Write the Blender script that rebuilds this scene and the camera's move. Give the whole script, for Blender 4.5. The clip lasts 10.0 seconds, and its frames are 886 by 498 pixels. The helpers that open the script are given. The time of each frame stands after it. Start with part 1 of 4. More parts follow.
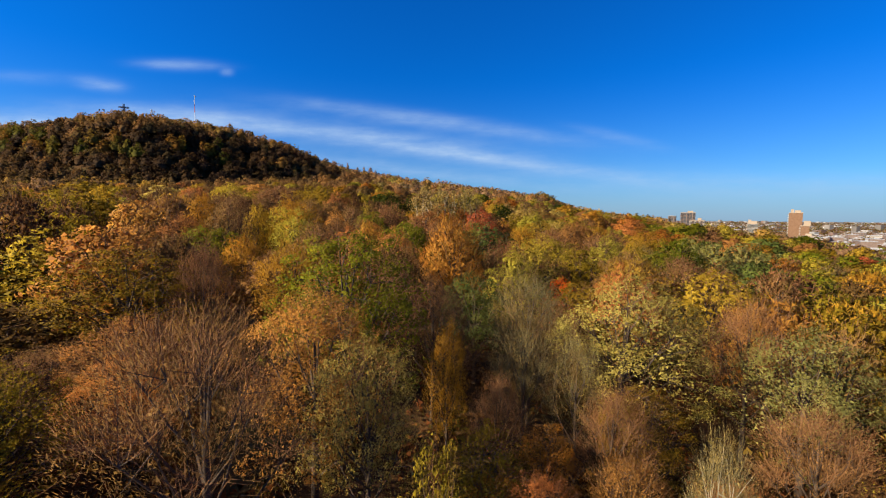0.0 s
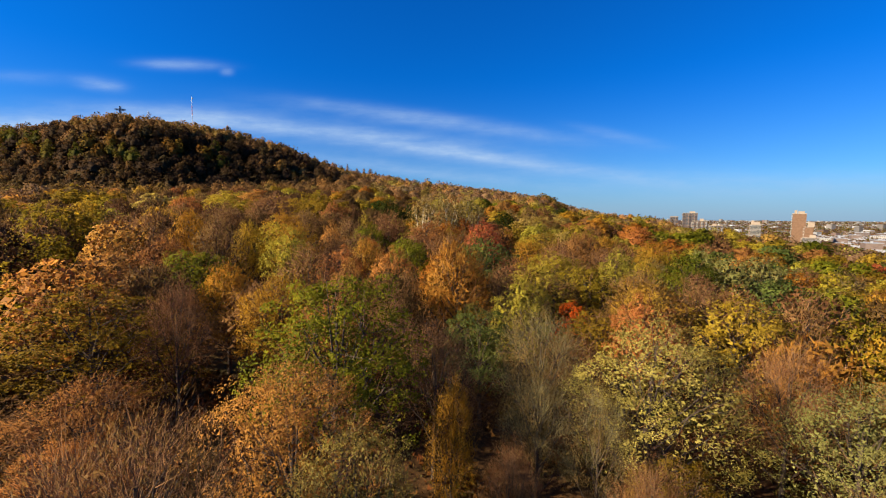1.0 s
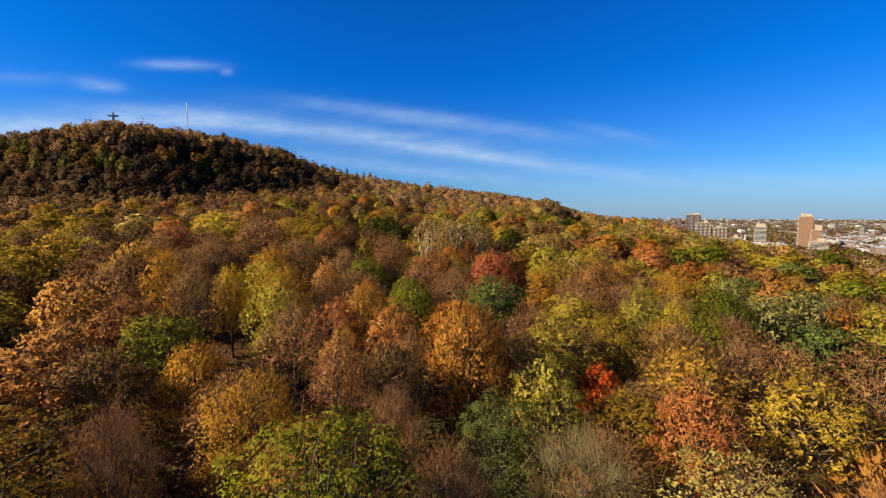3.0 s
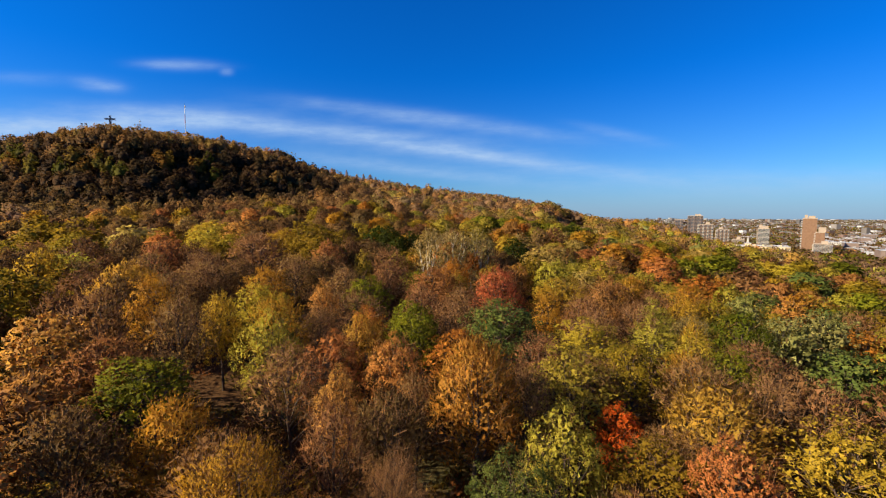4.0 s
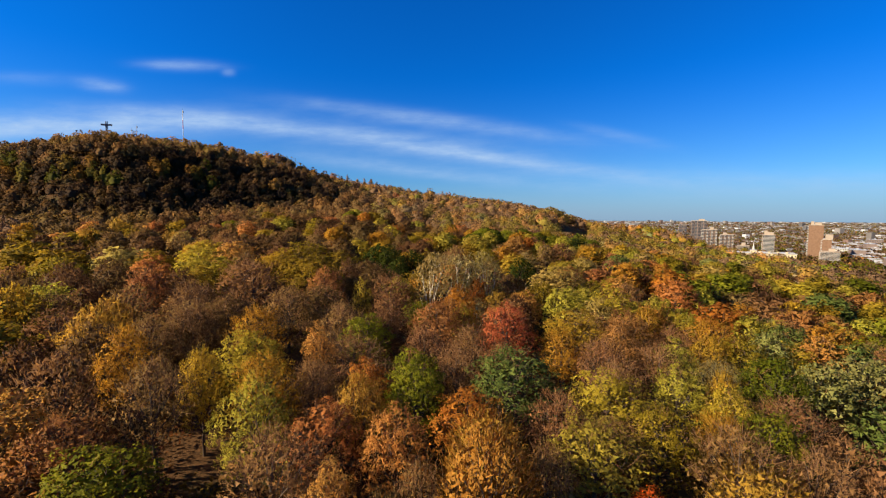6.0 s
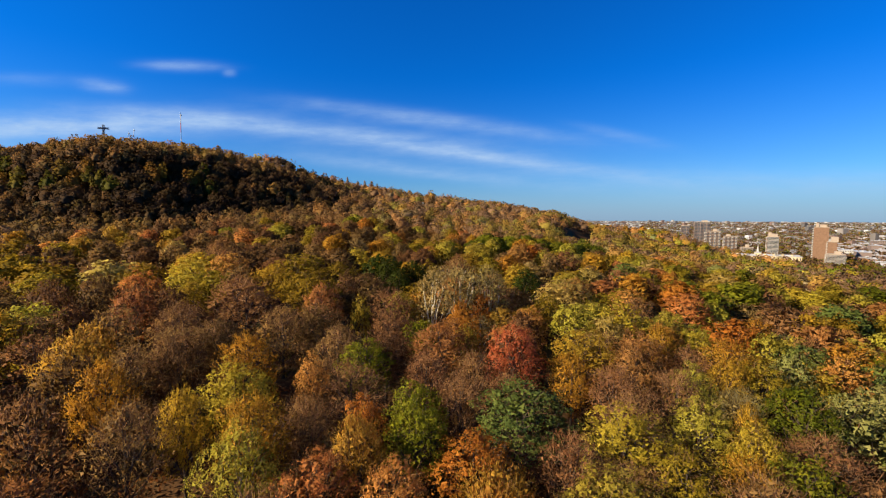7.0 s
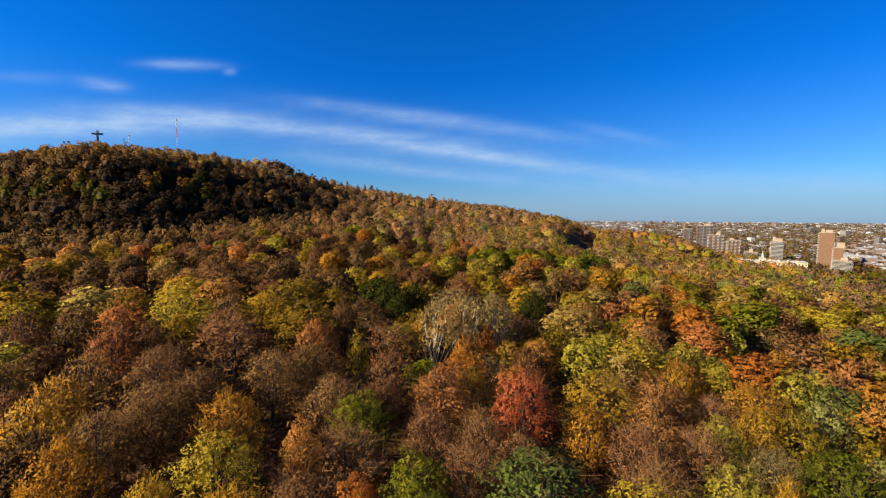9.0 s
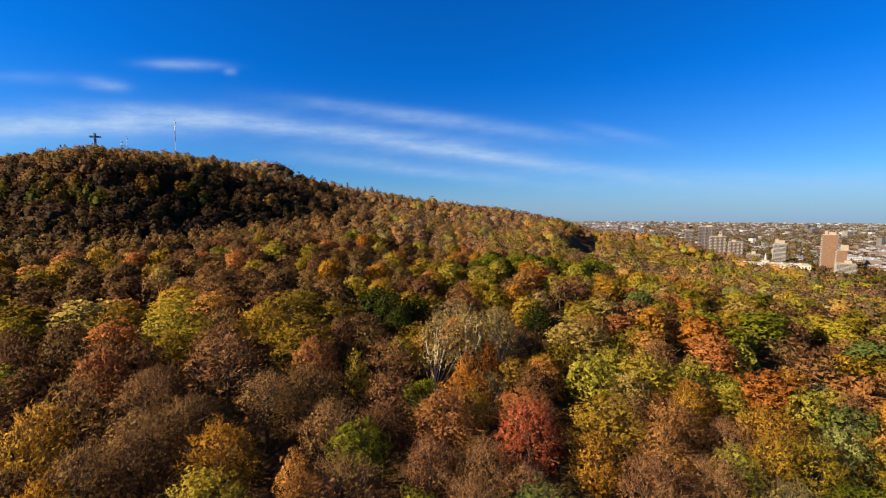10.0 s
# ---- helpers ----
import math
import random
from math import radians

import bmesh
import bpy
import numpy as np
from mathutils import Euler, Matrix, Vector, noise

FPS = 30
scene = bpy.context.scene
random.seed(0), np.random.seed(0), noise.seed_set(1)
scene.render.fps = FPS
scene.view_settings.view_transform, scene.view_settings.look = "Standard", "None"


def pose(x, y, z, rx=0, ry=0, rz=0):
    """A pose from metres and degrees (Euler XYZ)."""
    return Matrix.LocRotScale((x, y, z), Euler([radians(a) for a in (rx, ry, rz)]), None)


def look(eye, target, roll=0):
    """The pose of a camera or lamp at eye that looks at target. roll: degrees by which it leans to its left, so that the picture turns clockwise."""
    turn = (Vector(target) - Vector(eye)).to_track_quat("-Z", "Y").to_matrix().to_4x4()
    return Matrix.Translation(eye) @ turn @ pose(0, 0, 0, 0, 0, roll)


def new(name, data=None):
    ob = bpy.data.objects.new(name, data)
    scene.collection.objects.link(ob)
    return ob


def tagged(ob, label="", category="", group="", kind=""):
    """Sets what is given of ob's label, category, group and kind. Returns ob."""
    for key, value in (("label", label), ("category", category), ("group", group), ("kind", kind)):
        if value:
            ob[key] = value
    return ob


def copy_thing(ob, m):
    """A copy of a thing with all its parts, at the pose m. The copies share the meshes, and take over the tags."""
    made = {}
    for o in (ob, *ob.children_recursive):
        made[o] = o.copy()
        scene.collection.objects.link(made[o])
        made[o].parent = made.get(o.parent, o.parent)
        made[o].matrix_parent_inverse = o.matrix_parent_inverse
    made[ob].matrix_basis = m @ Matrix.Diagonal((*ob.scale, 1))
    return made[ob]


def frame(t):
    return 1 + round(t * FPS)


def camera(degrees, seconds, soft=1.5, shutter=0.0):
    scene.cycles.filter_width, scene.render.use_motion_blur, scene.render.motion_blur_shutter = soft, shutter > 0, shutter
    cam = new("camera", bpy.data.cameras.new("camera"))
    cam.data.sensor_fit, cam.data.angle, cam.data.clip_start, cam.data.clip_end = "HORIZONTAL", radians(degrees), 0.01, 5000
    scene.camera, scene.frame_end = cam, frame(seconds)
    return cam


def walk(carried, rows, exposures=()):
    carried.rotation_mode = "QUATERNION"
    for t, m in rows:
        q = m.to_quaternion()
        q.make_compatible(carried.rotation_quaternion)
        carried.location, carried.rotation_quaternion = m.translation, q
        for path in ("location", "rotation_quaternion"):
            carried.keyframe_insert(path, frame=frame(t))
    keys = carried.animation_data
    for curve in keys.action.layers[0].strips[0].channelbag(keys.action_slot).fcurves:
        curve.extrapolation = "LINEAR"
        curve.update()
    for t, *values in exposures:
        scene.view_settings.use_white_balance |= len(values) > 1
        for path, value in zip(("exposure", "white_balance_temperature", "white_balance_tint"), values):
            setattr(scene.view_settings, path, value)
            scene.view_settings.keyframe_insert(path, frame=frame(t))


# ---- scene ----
cam = camera(92.4, 10.0, soft=1.15)
PATH = [
    (0, (0.544, 0.061, 25.815), (0.538, 2.056, 25.68), 0.6),
    (0.5, (0.407, 2.394, 27.396), (0.401, 4.389, 27.258), 0.5),
    (1, (0.287, 4.98, 29.007), (0.279, 6.975, 28.869), 0.5),
    (1.5, (0.11, 7.674, 30.599), (0.101, 9.669, 30.46), 0.4),
    (2, (-0.263, 10.238, 32.302), (-0.273, 12.233, 32.162), 0.4),
    (2.5, (-0.603, 12.183, 34.07), (-0.612, 14.178, 33.929), 0.3),
    (4, (-1.548, 18.902, 39.514), (-1.559, 20.896, 39.371), 0.2),
    (4.5, (-1.902, 20.736, 41.112), (-1.913, 22.73, 40.971), 0.3),
    (5, (-2.007, 22.21, 42.646), (-2.02, 24.205, 42.508), 0.3),
    (5.5, (-2.255, 23.749, 44.12), (-2.268, 25.745, 43.981), 0.4),
    (7, (-2.885, 31.278, 49.025), (-2.904, 33.273, 48.886), 0.3),
    (7.5, (-3.15, 33.091, 50.74), (-3.169, 35.086, 50.602), 0.4),
    (8, (-3.292, 35.072, 52.423), (-3.311, 37.067, 52.283), 0.4),
    (8.5, (-3.475, 36.973, 54.164), (-3.494, 38.968, 54.023), 0.4),
    (9, (-3.646, 38.732, 55.83), (-3.666, 40.727, 55.688), 0.4),
    (9.5, (-3.792, 40.564, 57.413), (-3.813, 42.558, 57.27), 0.4),
    (10, (-3.964, 42.325, 58.813), (-3.986, 44.32, 58.67), 0.4),
]
walk(cam, [(t, look(eye, target, roll)) for t, eye, target, roll in PATH])

# ---- light ----
SUN_AZIMUTH, SUN_ELEVATION = -108.0, 30.0   # degrees clockwise from +y; above the horizon
sun = new("sun", bpy.data.lights.new("sun", "SUN"))
sun.data.energy, sun.data.angle, sun.data.color = 5.0, radians(0.53), (1.0, 0.83, 0.58)
_az, _el = radians(SUN_AZIMUTH), radians(SUN_ELEVATION)
sun_way = Vector((math.sin(_az) * math.cos(_el), math.cos(_az) * math.cos(_el), math.sin(_el)))
sun.matrix_world = look(sun_way * 500, (0, 0, 0))
scene.view_settings.exposure = 1.24

world = bpy.data.worlds.new("sky")
scene.world = world
world.use_nodes = True


class Graph:
    """A short hand for node trees."""

    def __init__(self, tree):
        self.tree = tree

    def node(self, kind, values=None, **settings):
        n = self.tree.nodes.new(kind)
        for key, value in settings.items():
            setattr(n, key, value)
        for key, value in (values or {}).items():
            if isinstance(value, bpy.types.NodeSocket):
                self.tree.links.new(value, n.inputs[key])
            else:
                n.inputs[key].default_value = value
        return n

    def math(self, op, a, b=0.0, c=0.0):
        return self.node("ShaderNodeMath", {0: a, 1: b, 2: c}, operation=op).outputs[0]

    def mix(self, fac, a, b, blend="MIX"):
        n = self.node("ShaderNodeMix", {0: fac, 6: a, 7: b}, data_type="RGBA", blend_type=blend)
        return n.outputs[2]

    def smooth(self, value, low, high, to_low=0.0, to_high=1.0):
        n = self.node("ShaderNodeMapRange", {0: value, 1: low, 2: high, 3: to_low, 4: to_high}, interpolation_type="SMOOTHSTEP")
        return n.outputs[0]

    def noise(self, vector, scale, detail=3.0, rough=0.55):
        return self.node("ShaderNodeTexNoise", {"Vector": vector, "Scale": scale, "Detail": detail, "Roughness": rough}).outputs[0]


def make_sky():
    world.node_tree.nodes.clear()
    g = Graph(world.node_tree)
    sky = g.node("ShaderNodeTexSky", sky_type="NISHITA", sun_disc=False)
    sky.sun_elevation, sky.sun_rotation = radians(SUN_ELEVATION), radians(SUN_AZIMUTH)
    sky.altitude, sky.air_density, sky.dust_density, sky.ozone_density = 200, 1.0, 0.5, 1.5
    way = g.node("ShaderNodeTexCoord").outputs["Generated"]
    xyz = g.node("ShaderNodeSeparateXYZ", {0: way}).outputs
    # clear, dry autumn air: a deep blue overhead, paler low down
    filter_colour = g.mix(g.smooth(xyz[2], 0.0, 0.32), (0.36, 0.74, 1.22, 1), (0.012, 0.575, 1.52, 1))
    # darkened further above the view, to weaken the sky's fill in the shade
    filter_colour = g.mix(g.smooth(xyz[2], 0.42, 0.9), filter_colour, (0.015, 0.40, 1.0, 1))
    blue = g.mix(1.0, sky.outputs[0], filter_colour, "MULTIPLY")
    # cirrus: thin ice clouds in bands, seen towards +y
    depth = g.math("MAXIMUM", xyz[1], 0.05)
    u, v = g.math("DIVIDE", xyz[0], depth), g.math("DIVIDE", xyz[2], depth)
    flat = g.node("ShaderNodeCombineXYZ", {0: u, 1: v, 2: 0.0}).outputs[0]
    wisp = g.noise(g.node("ShaderNodeMapping", {"Vector": flat, "Rotation": (0, 0, 0.12), "Scale": (2.2, 16.0, 1.0)}).outputs[0], 1.6, 6.0, 0.6)
    fleck = g.noise(g.node("ShaderNodeMapping", {"Vector": flat, "Rotation": (0, 0, 0.1), "Scale": (14.0, 40.0, 1.0)}).outputs[0], 1.0, 4.0, 0.6)
    total = 0.0
    for cu, cv, length, width, slope, strength in CLOUDS:
        du, dv = g.math("SUBTRACT", u, cu), g.math("SUBTRACT", v, cv)
        across = g.math("SUBTRACT", dv, g.math("MULTIPLY", du, slope))
        a = g.math("POWER", g.math("ABSOLUTE", g.math("DIVIDE", du, length)), 2.5)
        b = g.math("POWER", g.math("ABSOLUTE", g.math("DIVIDE", across, width)), 2.0)
        bell = g.math("POWER", 2.718, g.math("MULTIPLY", g.math("ADD", a, b), -1.0))
        total = g.math("MULTIPLY_ADD", bell, strength, total)
    ahead = g.smooth(xyz[1], 0.05, 0.2)
    cover = g.math("MULTIPLY", g.math("MULTIPLY", total, g.smooth(wisp, 0.2, 0.75, 0.45, 1.15)), g.smooth(fleck, 0.2, 0.8, 0.7, 1.2))
    cover = g.math("MINIMUM", g.math("MULTIPLY", cover, ahead), 0.9)
    colour = g.mix(cover, blue, CLOUD_COLOUR)
    # dust low over the horizon
    low = g.smooth(xyz[2], 0.0, 0.10, 0.6, 0.0)
    colour = g.mix(low, colour, HAZE_COLOUR)
    back = g.node("ShaderNodeBackground", {"Color": colour, "Strength": SKY_STRENGTH})
    g.tree.links.new(back.outputs[0], g.node("ShaderNodeOutputWorld").inputs[0])


SKY_STRENGTH = 0.0445
CLOUD_COLOUR, HAZE_COLOUR = (4.5, 6.2, 8.6, 1), (3.0, 4.0, 6.0, 1)
# middle (across, up), half length, half width, slope, strength
CLOUDS = [
    (-0.617, 0.350, 0.09, 0.011, -0.03, 0.42), (-0.504, 0.334, 0.014, 0.007, 0.0, 0.45), (-0.797, 0.304, 0.05, 0.013, -0.1, 0.45),
    (-0.97, 0.318, 0.16, 0.014, -0.03, 0.14), (-0.88, 0.212, 0.36, 0.033, 0.03, 0.82), (-0.35, 0.207, 0.38, 0.017, -0.10, 0.58),
    (-0.02, 0.228, 0.30, 0.016, -0.125, 0.45), (0.15, 0.137, 0.30, 0.013, -0.126, 0.48), (-0.07, 0.112, 0.30, 0.015, -0.11, 0.32),
    (0.40, 0.195, 0.10, 0.012, -0.2, 0.2), (-0.05, 0.16, 0.40, 0.05, -0.12, 0.22), (0.75, 0.085, 0.45, 0.035, 0.0, 0.3),
]
make_sky()

# ---- the lie of the land ----
HILLS = [   # height, middle x and y, half widths, turn
    (62.6, -203.5, 382.5, 144.8, 69.8, 0.1),
    (47.5, -222.2, 536.4, 59.9, 87.3, 1.22),
    (57.1, -196.9, 658.9, 145.3, 149.6, -0.12),
    (58.9, 76.0, 677.9, 289.4, 223.2, -1.53),
    (16.8, 19.9, 253.9, 111.3, 122.1, 0.05),
    (25.6, 316.1, 649.2, 51.0, 155.0, 0.45),
    (63.8, -432.5, 461.3, 147.0, 231.2, 0.26),
    (22.0, -228.0, 303.7, 74.3, 40.0, -0.31),
    (-4.0, 15.0, 30.0, 40.0, 40.0, 0.0), (6.0, 295.0, 325.0, 85.0, 90.0, 0.0), (-13.0, -255.0, 385.0, 105.0, 70.0, 0.0), (-8.0, 345.0, 535.0, 65.0, 60.0, 0.0), (5.0, 240.0, 408.0, 42.0, 50.0, 0.0), (10.0, 188.0, 245.0, 75.0, 65.0, 0.0), (-6.0, 352.0, 425.0, 48.0, 60.0, 0.0), (-9.0, 368.0, 562.0, 42.0, 42.0, 0.0), (-10.0, 402.0, 468.0, 55.0, 48.0, 0.0),
]
TREE = 15.0     # height of the woods


def ravine(x, y):
    """How far along the ravine a place lies (0 to 1), and how many metres beside its bed."""
    (ax, ay), (bx, by) = (107.0, 398.0), (160.0, 540.0)
    dx, dy = bx - ax, by - ay
    size = math.hypot(dx, dy)
    return ((x - ax) * dx + (y - ay) * dy) / size ** 2, ((x - ax) * dy - (y - ay) * dx) / size


def canopy(x, y):
    """Height of the treetops over the plan."""
    c = 5.9 - 36.1 * np.tanh((x - 167.4) / 375.8)
    for h, cx, cy, sx, sy, r in HILLS:
        u, v = (x - cx) * math.cos(r) + (y - cy) * math.sin(r), -(x - cx) * math.sin(r) + (y - cy) * math.cos(r)
        c = c + h * np.exp(-(u / sx) ** 2 - (v / sy) ** 2)
    # a wooded scarp under the summit, and the gentle rise up to its foot
    s = 150 - np.hypot(x + 270, y - 390)
    c = c + (11 * np.tanh(s / 15) + 6 * np.tanh((s - 48) / 11)) * np.exp(-((x + 185) / 140) ** 2 - ((y - 295) / 100) ** 2)
    rise = np.minimum(36 + 0.115 * (y - 160), 66.0) - 60 * np.clip((x + 55) / 90, 0, 1) ** 2 * np.clip((y + 200) / 400, 0, 1)
    c = c + 4 * np.logaddexp(0, (rise - c) / 4)
    # a spur of the ridge that breaks off into a shaded ravine
    along, off = ravine(x, y)
    reach = np.clip(along / 0.25 + 0.6, 0, 1) * np.clip((1.15 - along) / 0.4, 0, 1)
    return c + reach * (9 * np.exp(-((off + 27) / 17) ** 2) - 9 * np.exp(-(off / 13) ** 2))


def land(x, y):
    """Height of the ground."""
    far = np.clip((np.hypot(x, y) - 1000) / 3800, 0, 1)
    return canopy(x, y) - TREE + 45 * far * far * (3 - 2 * far)


def town(x, y):
    """1 where the city stands, 0 in the woods."""
    edge = x - 365 - 0.12 * (y - 450) - 25 * np.sin(y / 90.0)
    beyond = np.maximum(edge / 60.0, (np.hypot(x, y) - 1300) / 200.0)
    return np.clip(beyond, 0, 1)


# ---- materials ----
def material(name):
    m = bpy.data.materials.new(name)
    m.use_nodes = True
    m.node_tree.nodes.clear()
    return m, Graph(m.node_tree)


def finish(m, g, colour, rough=0.8, bump=None, bump_size=0.02, metallic=0.0, specular=0.3, translucent=0.0):
    values = {"Base Color": colour, "Roughness": rough, "Metallic": metallic, "Specular IOR Level": specular}
    way = {}
    if translucent:     # foliage turns its face with the clump that it belongs to
        facing = g.node("ShaderNodeAttribute", attribute_name="facing").outputs["Vector"]
        way["Normal"] = g.node("ShaderNodeVectorTransform", {0: facing}, vector_type="NORMAL", convert_from="OBJECT", convert_to="WORLD").outputs[0]
    if bump is not None:
        way["Normal"] = g.node("ShaderNodeBump", {"Height": bump, "Distance": bump_size, "Strength": 0.6, **way}).outputs[0]
    shader = g.node("ShaderNodeBsdfPrincipled", {**values, **way}).outputs[0]
    if translucent:
        thin = g.node("ShaderNodeBsdfTranslucent", {"Color": colour, **way}).outputs[0]
        shader = g.node("ShaderNodeMixShader", {0: translucent, 1: shader, 2: thin}).outputs[0]
    g.tree.links.new(shader, g.node("ShaderNodeOutputMaterial").inputs[0])
    return m


def spot(g):
    return g.node("ShaderNodeNewGeometry").outputs["Position"]


def leaf_material(name, colour, second, through_light=0.55):
    """Autumn leaves: two tints by leaf, by tree and by cloud of leaves."""
    m, g = material(name)
    leaf = g.node("ShaderNodeNewGeometry").outputs["Random Per Island"]
    tree = g.node("ShaderNodeObjectInfo").outputs["Random"]
    patch = g.noise(spot(g), 0.45, 2.0)
    blend = g.math("ADD", g.math("MULTIPLY", leaf, 0.35), g.math("MULTIPLY", g.smooth(patch, 0.35, 0.65), 0.5))
    blend = g.math("ADD", blend, g.math("MULTIPLY", tree, 0.2))
    c = g.mix(blend, (*colour, 1), (*second, 1))
    c = g.node("ShaderNodeHueSaturation", {"Hue": g.smooth(tree, 0, 1, 0.488, 0.512), "Saturation": 1.0, "Value": g.smooth(g.math("FRACT", g.math("MULTIPLY", leaf, 7.31)), 0, 1, 0.82, 1.18), "Color": c}).outputs[0]
    return finish(m, g, c, 0.6, specular=0.08, translucent=through_light)


def bark_material(name, colour, second):
    m, g = material(name)
    streak = g.noise(g.node("ShaderNodeMapping", {"Vector": spot(g), "Scale": (6, 6, 1.2)}).outputs[0], 2.0, 4.0)
    tone = g.math("ADD", g.math("MULTIPLY", streak, 0.7), g.math("MULTIPLY", g.node("ShaderNodeObjectInfo").outputs["Random"], 0.4))
    return finish(m, g, g.mix(tone, (*colour, 1), (*second, 1)), 0.9, streak, 0.03, specular=0.1)


def tint_material(name, rough=0.6, translucent=0.0, spread=(0.6, 1.3), grain=0.4, leafy=0.0):
    """Takes its base colour from the mesh's own colour layer."""
    m, g = material(name)
    c = g.node("ShaderNodeAttribute", attribute_name="tint").outputs["Color"]
    leaf = g.node("ShaderNodeNewGeometry").outputs["Random Per Island"]
    p = spot(g)
    value = g.math("MULTIPLY", g.smooth(leaf, 0, 1, *spread), g.smooth(g.noise(p, grain, 3.0), 0.3, 0.7, 0.88, 1.12))
    bump = None
    if leafy:
        bump = g.noise(g.node("ShaderNodeMapping", {"Vector": p, "Scale": (1.0, 1.0, 0.55)}).outputs[0], 1.5, 5.0, 0.68)
        value = g.math("MULTIPLY", value, g.smooth(bump, 0.3, 0.7, 0.88, 1.1))
    c = g.node("ShaderNodeHueSaturation", {"Hue": g.smooth(g.noise(p, 0.35, 2.0), 0.3, 0.7, 0.494, 0.506), "Saturation": 1.0, "Value": value, "Color": c}).outputs[0]
    return finish(m, g, c, rough, bump, leafy or 0.02, specular=0.06, translucent=translucent)


def plain_material(name, colour, second, scale=0.6, rough=0.8, metallic=0.0):
    m, g = material(name)
    wear = g.noise(spot(g), scale, 5.0, 0.6)
    fine = g.noise(spot(g), scale * 9, 2.0)
    c = g.mix(g.smooth(g.math("ADD", g.math("MULTIPLY", wear, 0.7), g.math("MULTIPLY", fine, 0.3)), 0.35, 0.65), (*colour, 1), (*second, 1))
    return finish(m, g, c, rough, fine, 0.01, metallic)


def ground_material():
    m, g = material("ground")
    p = spot(g)
    litter = g.noise(p, 2.5, 5.0, 0.7)
    patch = g.noise(p, 0.07, 3.0)
    woods = g.mix(g.smooth(litter, 0.3, 0.7), (0.04, 0.022, 0.010, 1), (0.13, 0.065, 0.025, 1))
    woods = g.mix(g.smooth(patch, 0.45, 0.7), woods, (0.07, 0.06, 0.022, 1))
    blocks = g.noise(p, 0.02, 4.0, 0.7)
    streets = g.mix(g.smooth(blocks, 0.35, 0.65), (0.20, 0.19, 0.18, 1), (0.13, 0.11, 0.06, 1))
    c = g.mix(g.node("ShaderNodeAttribute", attribute_name="town").outputs["Fac"], woods, streets)
    return finish(m, g, c, 0.95, litter, 0.06, specular=0.1)


GROUND = ground_material()
BARK = bark_material("bark", (0.035, 0.025, 0.02), (0.11, 0.08, 0.06))
PALE_BARK = bark_material("pale bark", (0.30, 0.25, 0.17), (0.52, 0.45, 0.32))
WOODS = tint_material("woods", 0.75, 0.5, (0.86, 1.14), 0.4, 0.3)
TWIGS = {
    "brown": bark_material("brown twigs", (0.17, 0.082, 0.034), (0.31, 0.165, 0.075)),
    "pale": bark_material("pale twigs", (0.14, 0.115, 0.05), (0.23, 0.19, 0.085)),
}
# kind: leaf colours, number of leaves (of 1), number of twigs (of 1), upright growth, lobes, twig colour
KINDS = {
    "bare": ((0.20, 0.108, 0.05), (0.30, 0.175, 0.085), 0.75, 1.0, 1.25, 15, "brown"),
    # umber: brown made darker to carry the left slope's shade in its colour
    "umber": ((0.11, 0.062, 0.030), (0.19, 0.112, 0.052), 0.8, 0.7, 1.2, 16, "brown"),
    "birch": ((0.29, 0.228, 0.085), (0.39, 0.313, 0.13), 0.5, 0.9, 1.35, 13, "pale"),
    "haze": ((0.20, 0.142, 0.062), (0.30, 0.22, 0.098), 0.75, 0.9, 1.3, 15, "pale"),
    "russet": ((0.41, 0.18, 0.052), (0.54, 0.275, 0.095), 1.2, 0.25, 1.0, 20, "brown"),
    "gold": ((0.365, 0.205, 0.020), (0.48, 0.305, 0.046), 0.9, 0.25, 1.3, 18, "brown"),
    "flame": ((0.375, 0.188, 0.030), (0.465, 0.285, 0.064), 0.85, 0.3, 1.38, 20, "brown"),
    "orange": ((0.355, 0.138, 0.024), (0.43, 0.21, 0.040), 0.9, 0.2, 1.1, 18, "brown"),
    "lime": ((0.275, 0.25, 0.030), (0.42, 0.365, 0.070), 0.9, 0.15, 1.2, 20, "brown"),
    "yellow": ((0.33, 0.25, 0.022), (0.46, 0.36, 0.06), 0.9, 0.15, 1.1, 20, "brown"),
    "olive": ((0.185, 0.142, 0.012), (0.31, 0.222, 0.028), 0.9, 0.25, 1.2, 20, "brown"),
    "green": ((0.0744, 0.108, 0.010), (0.27, 0.265, 0.022), 1.0, 0.05, 1.05, 22, "brown"),
    "moss": ((0.0705, 0.0951, 0.008), (0.131, 0.143, 0.012), 1.0, 0.05, 1.0, 22, "brown"),
    "teal": ((0.0604, 0.105, 0.032), (0.181, 0.21, 0.058), 1.0, 0.05, 1.05, 20, "brown"),
    "silver": ((0.165, 0.185, 0.055), (0.34, 0.33, 0.14), 0.95, 0.1, 1.1, 20, "brown"),
    "pale": ((0.32, 0.262, 0.068), (0.48, 0.395, 0.14), 1.1, 0.2, 1.15, 22, "brown"),
    "rose": ((0.305, 0.138, 0.052), (0.39, 0.20, 0.080), 0.8, 0.4, 1.0, 20, "brown"),
    "brick": ((0.33, 0.098, 0.042), (0.44, 0.16, 0.07), 0.85, 0.2, 1.0, 20, "brown"),
    "scarlet": ((0.60, 0.068, 0.014), (0.66, 0.155, 0.030), 0.9, 0.1, 1.1, 15, "brown"),
    "conifer": ((0.0221, 0.0333, 0.00467), (0.0503, 0.0665, 0.00842), 1.0, 0.0, 1.3, 17, "brown"),
}
FEATHERY = ("bare", "umber", "haze", "flame", "gold", "rose", "birch")


def warmer(c):
    return (c[0] * 1.23, c[1] * 1.13, c[2] * 0.84)


